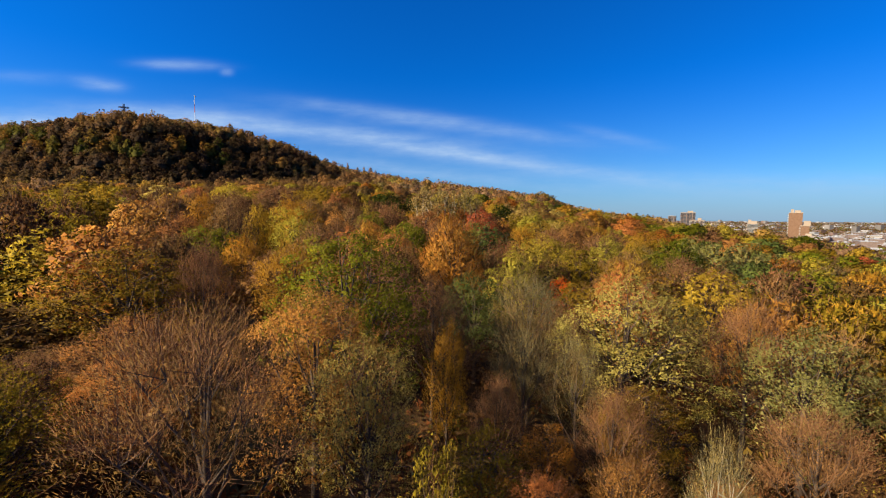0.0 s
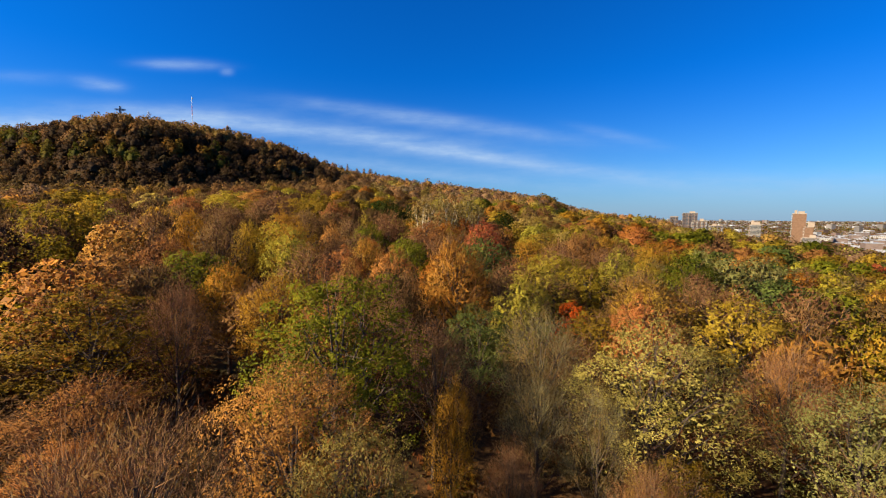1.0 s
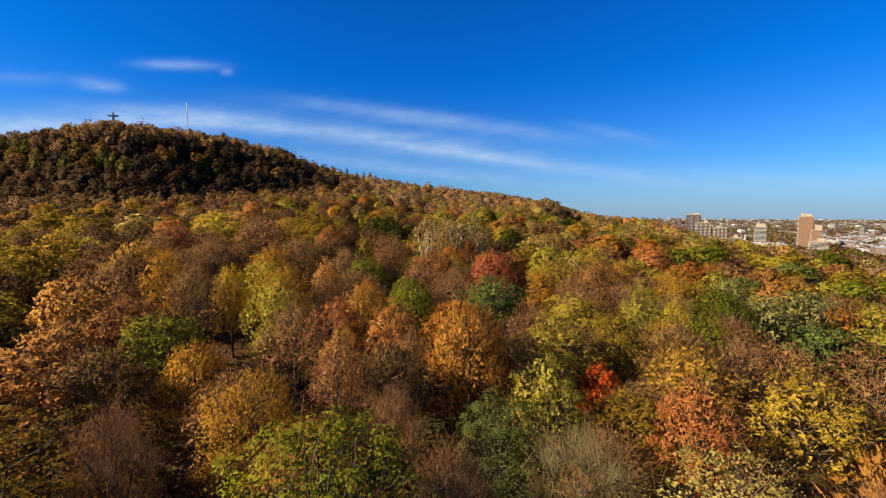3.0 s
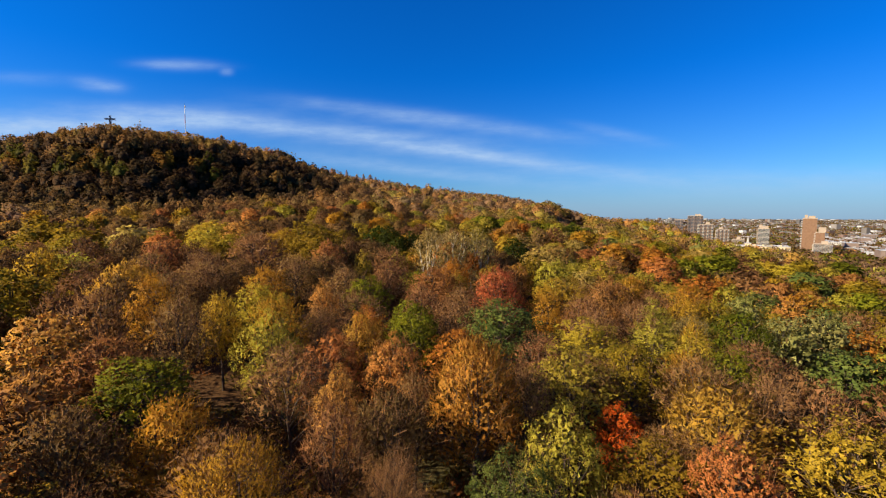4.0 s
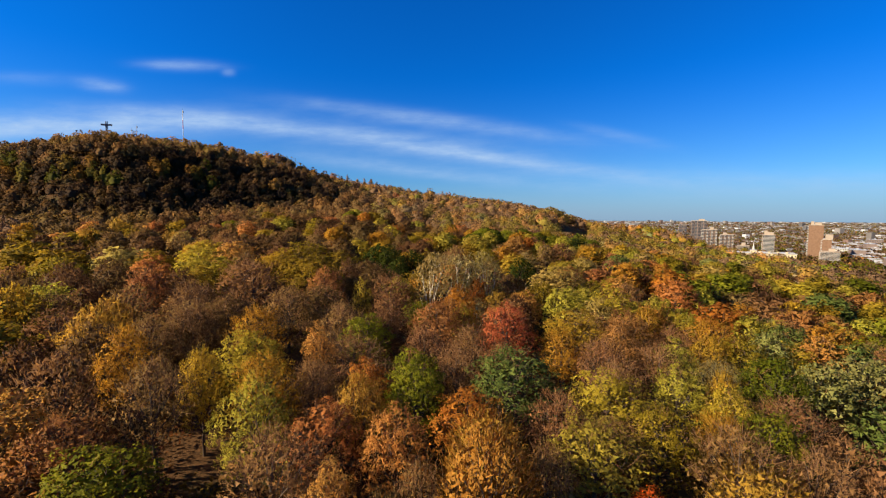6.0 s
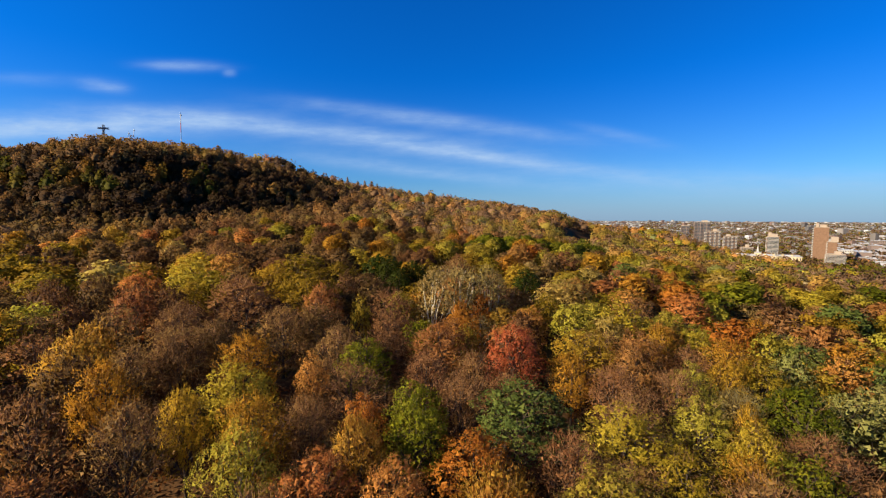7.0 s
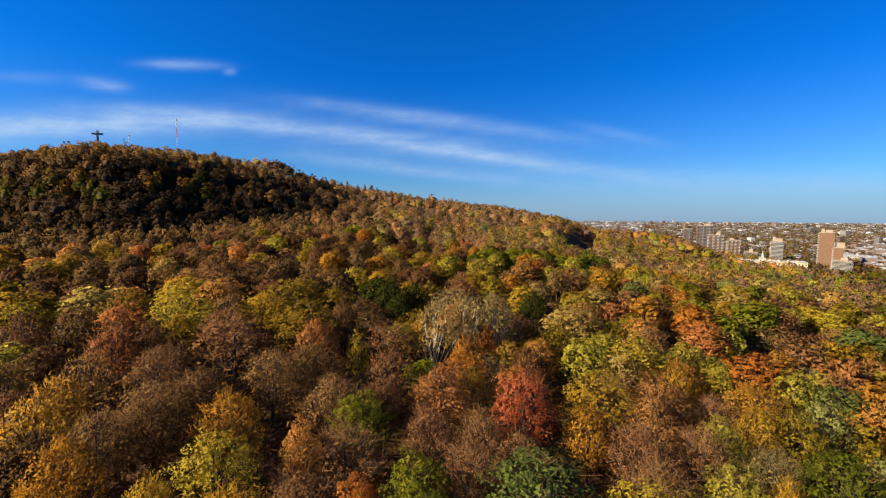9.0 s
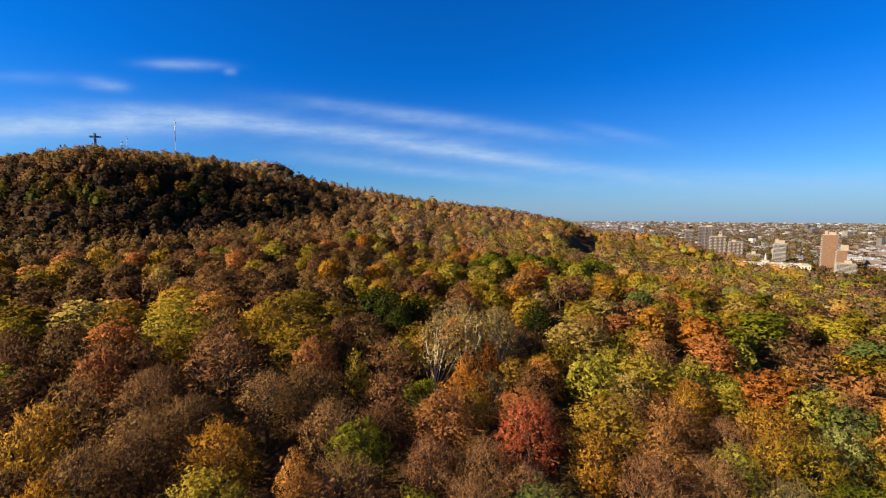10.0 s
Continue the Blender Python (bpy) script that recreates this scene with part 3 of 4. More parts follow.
EDGE_MIX = {"bare": 0.47, "russet": 0.11, "gold": 0.06, "flame": 0.05, "orange": 0.02, "lime": 0.03, "yellow": 0.03, "olive": 0.09, "green": 0.015,
            "teal": 0.005, "silver": 0.005, "pale": 0.005, "rose": 0.09, "brick": 0.005, "birch": 0.01, "haze": 0.05, "moss": 0.005, "conifer": 0.005, "umber": 0.06}


def pick_kind(x, y):
    """The wood is browner uphill, with shade put into its colours there, yellower and greener down towards the city."""
    w = dict(MIX)
    side = min(max((x - 20) / 120.0, -0.6), 1.0)
    for k in ("lime", "yellow", "green", "silver", "teal"):
        w[k] *= 1 + 0.8 * side
    w["bare"] *= 1 - 0.35 * side
    for k in ("russet", "flame", "orange", "gold"):
        w[k] *= 1 - 0.5 * max(side, 0)
    if y < 50:
        w["birch"] = w["haze"] = w["pale"] = 0
    # more umber and fewer pale kinds on the left, in place of shade
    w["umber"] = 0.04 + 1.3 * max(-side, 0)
    for k in ("pale", "silver", "birch", "haze", "lime", "yellow"):
        w[k] *= 1 + 1.2 * min(side, 0)
    w["olive"] *= 1 + 0.6 * min(side, 0)
    w["gold"] *= 1 - 0.5 * min(side, 0)
    p = np.array(list(w.values()))
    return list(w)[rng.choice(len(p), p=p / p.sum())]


def in_sight(x, y):
    """Slopes that face the flight line, not hidden behind a ridge."""
    z, ok = canopy(x, y) + 9, np.ones(len(x), bool)
    for f in np.linspace(0.25, 0.97, 25):
        ok &= canopy(x * f - 4 * (1 - f), y * f + 42 * (1 - f)) < z * f + 60 * (1 - f) + 5
    return ok


def planted(x, y):
    """The part of the wood whose trees stand one by one."""
    return (np.abs(x) < 26 + 0.97 * y) & (y > 8) & (np.hypot(x, y - 20) < 285)


def in_belt(x, y):
    """A belt of dark evergreens across the middle of the slope."""
    u = np.clip(((x + 15) * 100 + (y - 238) * 50) / 12500, 0, 1)
    return np.hypot(x + 15 - 100 * u, y - 238 - 50 * u) < 15 + 4 * np.sin(x / 9)


for step, low_y, high_y, small, large in ((7.4, 8, 150, 3.9, 5.6), (10.0, 150, 306, 5.0, 6.8)):
    for gx in np.arange(-290, 290, step):
        for gy in np.arange(low_y, high_y, step):
            x, y = gx + rng.uniform(-0.36, 0.36) * step, gy + rng.uniform(-0.36, 0.36) * step
            r = rng.uniform(small, large)
            if not planted(x, y) or not clear_of_path(x, y) or town(np.array(x), np.array(y)) > 0.5 or not in_sight(np.array([x]), np.array([y]))[0]:
                continue
            near = near_path(x, y)
            if near == 3 and low_y < 100:
                r = r * 1.2
            if any((x - a) ** 2 + (y - b) ** 2 < (0.61 * (r + c)) ** 2 for a, b, c in taken):
                continue
            taken.append((x, y, r))
            kind = pick_kind(x, y)
            if in_belt(x, y) and rng.random() < 0.8:
                kind = ("moss", "olive", "conifer", "green")[int(rng.integers(0, 4))]
            low = 5.0 if x < -22 and y < 40 else 0.0
            plant(kind, x, y, r * (1.06 if near == 3 else 1.2), float(canopy(x, y)) + rng.uniform(-3.2, 1.2) - low, near, rng.uniform(0, 6.28), int(rng.integers(0, 2)))


# straggling trees that stand up from the far crest
for x, y, r, up in ((-156, 606, 5.5, 7), (-163, 600, 3.5, 4), (-146, 612, 2.5, 5), (-140, 618, 2.2, 8), (-128, 628, 3, 4), (-119, 632, 2.4, 6), (-110, 636, 4, 7), (-103, 640, 2.4, 5),
                    (-92, 642, 3.5, 3), (-84, 645, 4.5, 4), (-70, 648, 3, 4), (-58, 650, 5, 3), (-46, 650, 5, 3), (-30, 652, 3, 4)):
    plant("bare", x, y, r, float(canopy(x, y)) + up, 3, rng.uniform(0, 6.28), int(rng.integers(0, 2)))


# ---- undergrowth ----
def undergrowth():
    n, cards = 1700, 50
    y = rng.uniform(4, 150, n)
    x = rng.uniform(-1, 1, n) * (24 + 0.9 * y)
    z = land(x, y)
    r, h = rng.uniform(1.0, 2.6, n), rng.uniform(1.0, 4.5, n)
    q = unit(rng.normal(size=(n, cards, 3)) + [0, 0, 0.5]) * rng.uniform(0.5, 1.05, (n, cards, 1))
    p = np.stack([x[:, None] + q[..., 0] * r[:, None], y[:, None] + q[..., 1] * r[:, None], z[:, None] + 0.3 + np.abs(q[..., 2]) * h[:, None]], -1).reshape(-1, 3)
    v, f = leaf_cards(p, unit(q.reshape(-1, 3) + 0.6 * rng.normal(size=p.shape)), 0.5 * rng.uniform(0.7, 1.3, len(p)), rng)
    facing = turned_out(v, unit(q.reshape(-1, 3) + [0, 0, 0.3]), 0.5)
    tones = np.array([(0.17, 0.060, 0.018), (0.20, 0.095, 0.026), (0.10, 0.075, 0.014), (0.22, 0.14, 0.022), (0.12, 0.07, 0.04)])[rng.choice(5, n, p=(0.3, 0.25, 0.2, 0.1, 0.15))]
    me = mesh_of("undergrowth", v, f, [WOODS], np.repeat(tones, cards, 0), facing=facing)
    tagged(new("undergrowth", me), "rusty brown and olive shrubs under the trees", "shrubs", kind="stuff")


undergrowth()

# ---- the woods farther off: countless crowns ----
def woods(name, label, inner, outer, spacing, cards, card, keep, mix, low_mix, dense=0.52, wide=1.0, broad=False):
    """Crowns as lumpy domes of twigs and leaves."""
    g = np.arange(-outer, outer, spacing)
    x, y = [a.ravel() for a in np.meshgrid(g, g)]
    x, y = x + rng.uniform(-0.45, 0.45, len(x)) * spacing, y + rng.uniform(-0.45, 0.45, len(x)) * spacing
    dist = np.hypot(x, y - 20)
    along, off = ravine(x, y)
    bed = (np.abs(off) < 14) & (along > -0.05) & (along < 1.0)
    ok = (dist >= inner) & (dist < outer) & keep(x, y) & ~bed & (town(x, y) < rng.uniform(0, 1, len(x)))
    x, y = x[ok], y[ok]
    ok = in_sight(x, y) | (rng.random(len(x)) < 0.1)     # thinner behind the ridges
    x, y = x[ok], y[ok]
    n = len(x)
    names = list(mix)
    share = np.array([mix[k] for k in names])
    field = np.sin(x / 37 + 1) * np.sin(y / 45) + 0.6 * np.sin(x / 90 - y / 70)
    which = rng.choice(len(names), n, p=share / share.sum())
    share = np.array([low_mix[k] for k in names])
    lower = rng.choice(len(names), n, p=share / share.sum())
    which = np.where(rng.random(n) < np.clip((x - 40) / 60, 0, 1) * np.clip((520 - y) / 100, 0, 1), lower, which)
    which = np.where((field > 0.45) & (x > 0) & (rng.random(n) < 0.25), names.index("olive"), which)
    which = np.where((field < -0.5) & (rng.random(n) < 0.5), names.index("bare"), which)
    # umber here too: the left slope's dimness is put into the tint
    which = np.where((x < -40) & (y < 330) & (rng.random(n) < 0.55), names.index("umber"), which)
    belt = in_belt(x, y)
    kind_of = rng.choice([names.index("moss"), names.index("olive"), names.index("conifer")], n, p=(0.5, 0.25, 0.25))
    which = np.where(belt & (rng.random(n) < 0.8), kind_of, which)
    blend = (np.clip((np.hypot(x, y) - 150) / 300, 0, 0.35) * np.clip((260 - x) / 120, 0, 1) * ~belt * (which != names.index("umber")))[:, None]
    c0 = np.array([FAR_TINT[k] for k in names])[which] * (1 - blend) + np.array([[0.275, 0.165, 0.085]]) * blend
    c0 = c0 * rng.uniform(0.86, 1.14, (n, 1))
    # oaks on the hilltop, shade put into the tree colour on its two scarps, a ledge of golden maples between them
    height = canopy(x, y)
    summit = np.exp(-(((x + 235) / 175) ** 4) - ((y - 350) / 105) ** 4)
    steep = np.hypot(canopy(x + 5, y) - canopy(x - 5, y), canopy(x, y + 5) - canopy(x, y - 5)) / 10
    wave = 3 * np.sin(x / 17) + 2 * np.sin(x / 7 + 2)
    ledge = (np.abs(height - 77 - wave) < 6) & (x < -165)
    shade_share = np.where(ledge, 0.3, np.where(height > 94 + wave, 0.05, 0.94))
    shade_tint = (np.clip((steep - 0.32) / 0.2, 0, 1) * summit * (rng.random(n) < shade_share))[:, None]
    # the far hill's flank gets its shade from the same dark tint
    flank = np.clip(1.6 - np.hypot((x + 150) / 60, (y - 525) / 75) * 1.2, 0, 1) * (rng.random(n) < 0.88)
    shade_tint = np.maximum(shade_tint, flank[:, None])
    golden = (ledge & (summit > 0.3) & (shade_tint[:, 0] < 0.1))[:, None]
    warm = np.array([(0.30, 0.19, 0.03), (0.26, 0.20, 0.03), (0.34, 0.17, 0.03), (0.16, 0.15, 0.02)])[rng.integers(0, 4, n)]
    oaks = np.array([(0.20, 0.105, 0.035), (0.26, 0.13, 0.035), (0.22, 0.14, 0.04), (0.15, 0.085, 0.035)])[rng.integers(0, 4, n)]
    c0 = np.where((summit > 0.35)[:, None], 0.35 * c0 + 0.7 * oaks, c0)
    c0 = np.where(golden, warm * 0.62, c0)
    c0 = c0 * (1 - shade_tint) + shade_tint * (0.2 * c0 + np.array([[0.014, 0.010, 0.009]]))
    foot = land(x, y)
    r = spacing * wide * rng.uniform(0.56, 0.82, n)
    top = height + rng.uniform(-2.4, 0.6, n) + (r / spacing - 0.64) * 7 + 3.0 * golden[:, 0]
    crest = (x > -175) & (x < 20) & (y > 570) & (y < 670)
    top = top + np.where(crest & (rng.random(n) < 0.12), 5.0, 0.0)
    top = top - 5 * np.exp(-((x + 272) / 26) ** 2 - ((y - 362) / 30) ** 2)     # lower trees round the cross
    tall = (top - foot) * rng.uniform(0.36, 0.5, n)
    phase = rng.uniform(0, 6.28, (n, 1, 6))

    def surface(d):
        a, e, u = d[..., 0], d[..., 1], d[..., 2]
        lump = 1 + 0.15 * np.sin(a * 4.2 + phase[..., 0]) * np.sin(e * 4.2 + phase[..., 1]) + 0.10 * np.sin(a * 8 + phase[..., 2]) * np.sin(e * 8 + phase[..., 3]) * np.sin(u * 7 + phase[..., 4])
        return np.stack([x[:, None] + a * r[:, None] * lump, y[:, None] + e * r[:, None] * lump, (top - tall)[:, None] + u * tall[:, None] * lump], -1)

    # boughs: one on top, the others round it; sprays of leaves clothe each of them
    boughs = 8
    turn = rng.uniform(0, 6.28, (n, 1)) + np.arange(boughs) * 2.4 + rng.uniform(-0.4, 0.4, (n, boughs))
    level = np.linspace(0.62, -0.3, boughs)[None] + rng.uniform(-0.08, 0.08, (n, boughs))
    out = np.linspace(0.1, 0.66, boughs)[None] ** 0.8 * rng.uniform(0.8, 1.1, (n, boughs))
    middle = np.stack([out * np.cos(turn), out * np.sin(turn), level], -1)
    girth = rng.uniform(0.34, 0.5, (n, boughs))
    rows, pick = np.arange(n)[:, None], rng.integers(0, boughs, (n, cards))
    d = unit(rng.normal(size=(n, cards, 3)) + 0.9 * unit(middle[rows, pick] + [0, 0, 0.15]) + [0, 0, 0.1])
    q3 = middle[rows, pick] + d * (girth[rows, pick] * (1.15 - 0.45 * rng.random((n, cards))))[..., None]
    scale = np.stack([r, r, tall], -1)[:, None]
    p = (np.stack([x, y, top - tall], -1)[:, None] + q3 * scale).reshape(-1, 3)
    d, dome = d.reshape(-1, 3), unit(q3 + [0, 0, 0.1]).reshape(-1, 3)
    # a dense heart to every crown
    nu, nv = 7, 4
    turn, rise = np.arange(nu) * 2 * math.pi / nu, np.linspace(-0.5, 1.2, nv)
    h = np.stack([np.cos(turn)[None] * np.cos(rise)[:, None], np.sin(turn)[None] * np.cos(rise)[:, None], np.repeat(np.sin(rise)[:, None], nu, 1)], -1).reshape(1, -1, 3)
    heart = surface(dense * np.repeat(h, n, 0)).reshape(-1, 3)
    q = np.array([(i * nu + k, i * nu + (k + 1) % nu, (i + 1) * nu + (k + 1) % nu, (i + 1) * nu + k) for i in range(nv - 1) for k in range(nu)])
    heart = halved((heart, (q[None] + nu * nv * np.arange(n)[:, None, None]).reshape(-1, 4)))
    way = unit(d * [0.75, 0.75, 0.5] + [0, 0, 0.75] + rng.normal(size=p.shape) * 0.34)
    size = card * rng.uniform(0.6, 1.3, len(p))
    slim = np.repeat(np.array([k in FEATHERY and not broad for k in names])[which], cards)
    front = unit(d + rng.normal(size=p.shape) * 0.5)
    twiggy, leafy = shoot_cards(p[slim], way[slim], front[slim], size[slim] * 1.35, size[slim] * 0.42, rng), leaf_cards(p[~slim], front[~slim], size[~slim] * 0.85, rng)
    sprays = joined([twiggy, leafy])
    outward = unit(0.55 * d + 0.45 * dome)
    outward = np.concatenate([outward[slim], outward[~slim]])
    stems = rods(np.c_[x, y, foot - 0.5], np.c_[x, y, top - 3.0], 0.22, 0.08, 3)
    stems = halved(stems)
    v, f = joined([sprays, heart, stems])
    facing = np.concatenate([turned_out(sprays[0], outward, 0.55), np.tile(unit(h[0] * 0.5 + [-0.1, -0.2, 0.45]), (n, 1)), np.tile(unit(np.array([[-1.0, -0.5, 0.2]])), (len(stems[0]), 1))])
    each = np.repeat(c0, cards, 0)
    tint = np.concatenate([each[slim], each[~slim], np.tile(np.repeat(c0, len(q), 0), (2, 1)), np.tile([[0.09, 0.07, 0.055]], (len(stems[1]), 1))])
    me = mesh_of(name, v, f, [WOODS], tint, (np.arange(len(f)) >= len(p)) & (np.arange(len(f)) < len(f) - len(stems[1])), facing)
    tagged(new(name, me), label, "woods", kind="stuff")


FAR_TINT = {k: tuple(0.5 * (a + b) * m for a, b, m in zip(v[0], v[1], (1.08, 1.12, 1.0))) for k, v in KINDS.items()}
FAR_TINT["bare"] = (0.27, 0.16, 0.085)
FAR_TINT["haze"] = (0.26, 0.19, 0.09)
FAR_TINT["birch"] = (0.34, 0.28, 0.14)


SLOPE_MIX = {"bare": 0.40, "russet": 0.17, "olive": 0.13, "gold": 0.10, "flame": 0.035, "orange": 0.04, "rose": 0.05, "lime": 0.03, "yellow": 0.02, "green": 0.01, "teal": 0.005, "silver": 0.005, "pale": 0.01, "brick": 0.005, "birch": 0.005, "haze": 0.04, "moss": 0.0, "conifer": 0.003, "umber": 0.05}
LOW_MIX = {"bare": 0.17, "russet": 0.05, "gold": 0.08, "flame": 0.07, "orange": 0.025, "lime": 0.14, "yellow": 0.13, "olive": 0.24, "green": 0.07,
           "teal": 0.02, "silver": 0.02, "pale": 0.015, "rose": 0.06, "brick": 0.004, "birch": 0.005, "haze": 0.05, "moss": 0.01, "conifer": 0.002, "umber": 0.02}


def ahead(x, y):
    return (y > 0.62 * np.abs(x) - 60) & (y > -30)


def beside(x, y):
    return ahead(x, y) & ~planted(x, y)


def on_hill(x, y):
    return (np.abs(x + 235) < 175) & (np.abs(y - 345) < 105) & (np.hypot(x + 270, y - 390) < 175) & ahead(x, y)


def off_hill(x, y):
    return ahead(x, y) & ~on_hill(x, y)


woods("wood_edge", "mixed autumn wood, brown, gold and green", 20, 290, 11.6, 300, 1.2, beside, EDGE_MIX, LOW_MIX, 0.55, 1.0, True)
woods("hill_woods", "oaks and golden maples on the hill, scarps tinted dark for shade", 285, 520, 7.2, 230, 1.5, on_hill, SLOPE_MIX, LOW_MIX, 0.58, 1.1, True)
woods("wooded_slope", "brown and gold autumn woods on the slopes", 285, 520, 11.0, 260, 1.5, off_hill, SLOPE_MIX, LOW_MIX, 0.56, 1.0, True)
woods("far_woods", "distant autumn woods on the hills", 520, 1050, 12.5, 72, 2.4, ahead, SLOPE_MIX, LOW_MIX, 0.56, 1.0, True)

# ---- city ----
BRICK_RED = plain_material("brown brick", (0.145, 0.082, 0.046), (0.20, 0.115, 0.068), 0.5)
BRICK_DARK = plain_material("dark brick", (0.14, 0.10, 0.085), (0.20, 0.15, 0.125), 0.5)
CONCRETE = plain_material("white concrete", (0.34, 0.31, 0.27), (0.46, 0.43, 0.38), 0.4)
CREAM = plain_material("cream stone", (0.48, 0.38, 0.22), (0.58, 0.47, 0.29), 0.3)
ROOF_GREY = plain_material("roof gravel", (0.24, 0.24, 0.25), (0.36, 0.36, 0.37), 0.3)
SHEET = plain_material("pale sheet roof", (0.26, 0.28, 0.30), (0.38, 0.40, 0.43), 0.2, 0.5)
STEEL = plain_material("painted steel", (0.12, 0.125, 0.13), (0.22, 0.225, 0.23), 1.2, 0.5, 0.3)
MAST_RED = plain_material("red mast paint", (0.40, 0.05, 0.03), (0.50, 0.09, 0.05), 1.0, 0.5)
MAST_WHITE = plain_material("white mast paint", (0.65, 0.65, 0.63), (0.78, 0.78, 0.76), 1.0, 0.5)


BEIGE = plain_material("beige concrete", (0.27, 0.215, 0.16), (0.36, 0.29, 0.22), 0.4)


def glass_material():
    m, g = material("window glass")
    c = g.mix(g.noise(spot(g), 0.35, 2.0), (0.02, 0.028, 0.035, 1), (0.07, 0.085, 0.10, 1))
    return finish(m, g, c, 0.2, specular=0.3)


GLASS = glass_material()


def boxes(items):
    """Boxes given as (x, y, z) of the low corner and the size, joined: arrays."""
    items = np.array(items, float)
    lo, size = items[:, :3], items[:, 3:]
    corner = np.array([(0, 0, 0), (1, 0, 0), (1, 1, 0), (0, 1, 0), (0, 0, 1), (1, 0, 1), (1, 1, 1), (0, 1, 1)], float)
    v = (lo[:, None] + corner[None] * size[:, None]).reshape(-1, 3)
    f = np.array([(0, 3, 2, 1), (4, 5, 6, 7), (0, 1, 5, 4), (1, 2, 6, 5), (2, 3, 7, 6), (3, 0, 4, 7)])
    return v, (f[None] + 8 * np.arange(len(items))[:, None, None]).reshape(-1, 4)


def part(name, arrays, mat, parent, label="", kind=""):
    ob = new(name, mesh_of(name, *arrays, [mat]))
    ob.parent = parent
    return tagged(ob, label, kind=kind)


def tower(name, label, x, y, wide, deep, top, turn, wall, floors, bays, balcony_sides, crown=(), slab_mat=None, split=False):
    """A block of flats: walls, window bands floor by floor, balcony slabs and parapets, roof house."""
    foot = float(land(x, y)) - 1.0
    high = top - foot
    ob = tagged(new(name), label, "apartment building", "apartment towers")
    ob.matrix_basis = pose(x, y, foot, 0, 0, turn)
    part("wall", boxes([(-wide / 2, -deep / 2, 0, wide, deep, high)]), wall, ob)
    part("roof", boxes([(-wide / 2 - 0.3, -deep / 2 - 0.3, high, wide + 0.6, deep + 0.6, 0.9)]), BEIGE, ob)
    for cx, cy, cw, cd, ch in crown:
        part("roof_house", boxes([(cx - cw / 2, cy - cd / 2, high + 0.9, cw, cd, ch)]), BEIGE, ob)
    step = high / floors
    for i in range(floors):
        z = i * step + 0.9
        for side in balcony_sides:
            length, off = (wide, deep / 2) if side in "fb" else (deep, wide / 2)
            sign = -1 if side in "fl" else 1
            n = max(2, int(bays * length / wide)) if split else 1
            w = length / n
            for k in range(n):
                a = -length / 2 + k * w
                edge = 0.1 * w if split else 0.6
                out = sign * off - (1.3 if sign < 0 else 0)
                if side in "fb":
                    glass, slab = (a + edge, sign * off - 0.06, z, w - 2 * edge, 0.12, step * 0.62), (a + edge * 0.7, out, z - 0.55, w - 1.4 * edge, 1.3, step * 0.3)
                else:
                    glass, slab = (sign * off - 0.06, a + edge, z, 0.12, w - 2 * edge, step * 0.62), (out, a + edge * 0.7, z - 0.55, 1.3, w - 1.4 * edge, step * 0.3)
                part("window" if split else "window_band", boxes([glass]), GLASS, ob)
                if not split or k % 2 == 0 or bays == 6:
                    part("balcony", boxes([slab]), slab_mat or CONCRETE, ob)
    return ob


tower("brick_tower", "tall brown brick apartment tower with white balconies", 495, 602, 15, 12, 41, -38, BRICK_RED, 22, 4, "l", [(2, 0, 7, 6, 3), (-4, 1, 3, 4, 4.5)])
tower("stepped_block", "brown brick block with pale roof house beside the tower", 482, 570, 9, 9, 23, -38, BRICK_RED, 16, 3, "l", [(2, 0, 7, 7, 6)])
tower("balcony_block", "mid-rise apartment block with rows of white balconies", 455, 535, 16, 12, 10, -38, BRICK_DARK, 14, 6, "flr", [(2, 1, 6, 5, 3)], CONCRETE, True)
tower("striped_tower", "brick apartment tower banded with white balconies", 493, 682, 15, 12, 25, -36, BRICK_RED, 18, 4, "fl", [(1, 0, 9, 7, 4), (-4, 1, 4, 4, 6)])
tower("dark_tower", "grey brick apartment tower above the woods", 497, 871, 26, 20, 46, -30, BRICK_DARK, 20, 5, "fl", [(4, 0, 10, 9, 3)], BRICK_DARK, True)
tower("dark_tower", "lower grey wing of an apartment tower", 470, 880, 14, 18, 39, -30, BRICK_DARK, 17, 3, "fl", (), BRICK_DARK, True)
tower("terrace_flats", "brown stepped apartment flats with balconies", 475, 800, 24, 14, 30, -34, BRICK_RED, 15, 7, "fl", [(3, 0, 6, 6, 4)], CONCRETE, True)
tower("terrace_flats", "brown stepped apartment flats with balconies", 492, 778, 20, 14, 22, -34, BRICK_RED, 13, 7, "fl", [(-3, 0, 6, 6, 3)], CONCRETE, True)
tower("terrace_flats", "lower pale flats beside the striped tower", 460, 690, 16, 12, 8, -34, BRICK_DARK, 11, 4, "fl", [(0, 0, 5, 5, 4)], BEIGE)


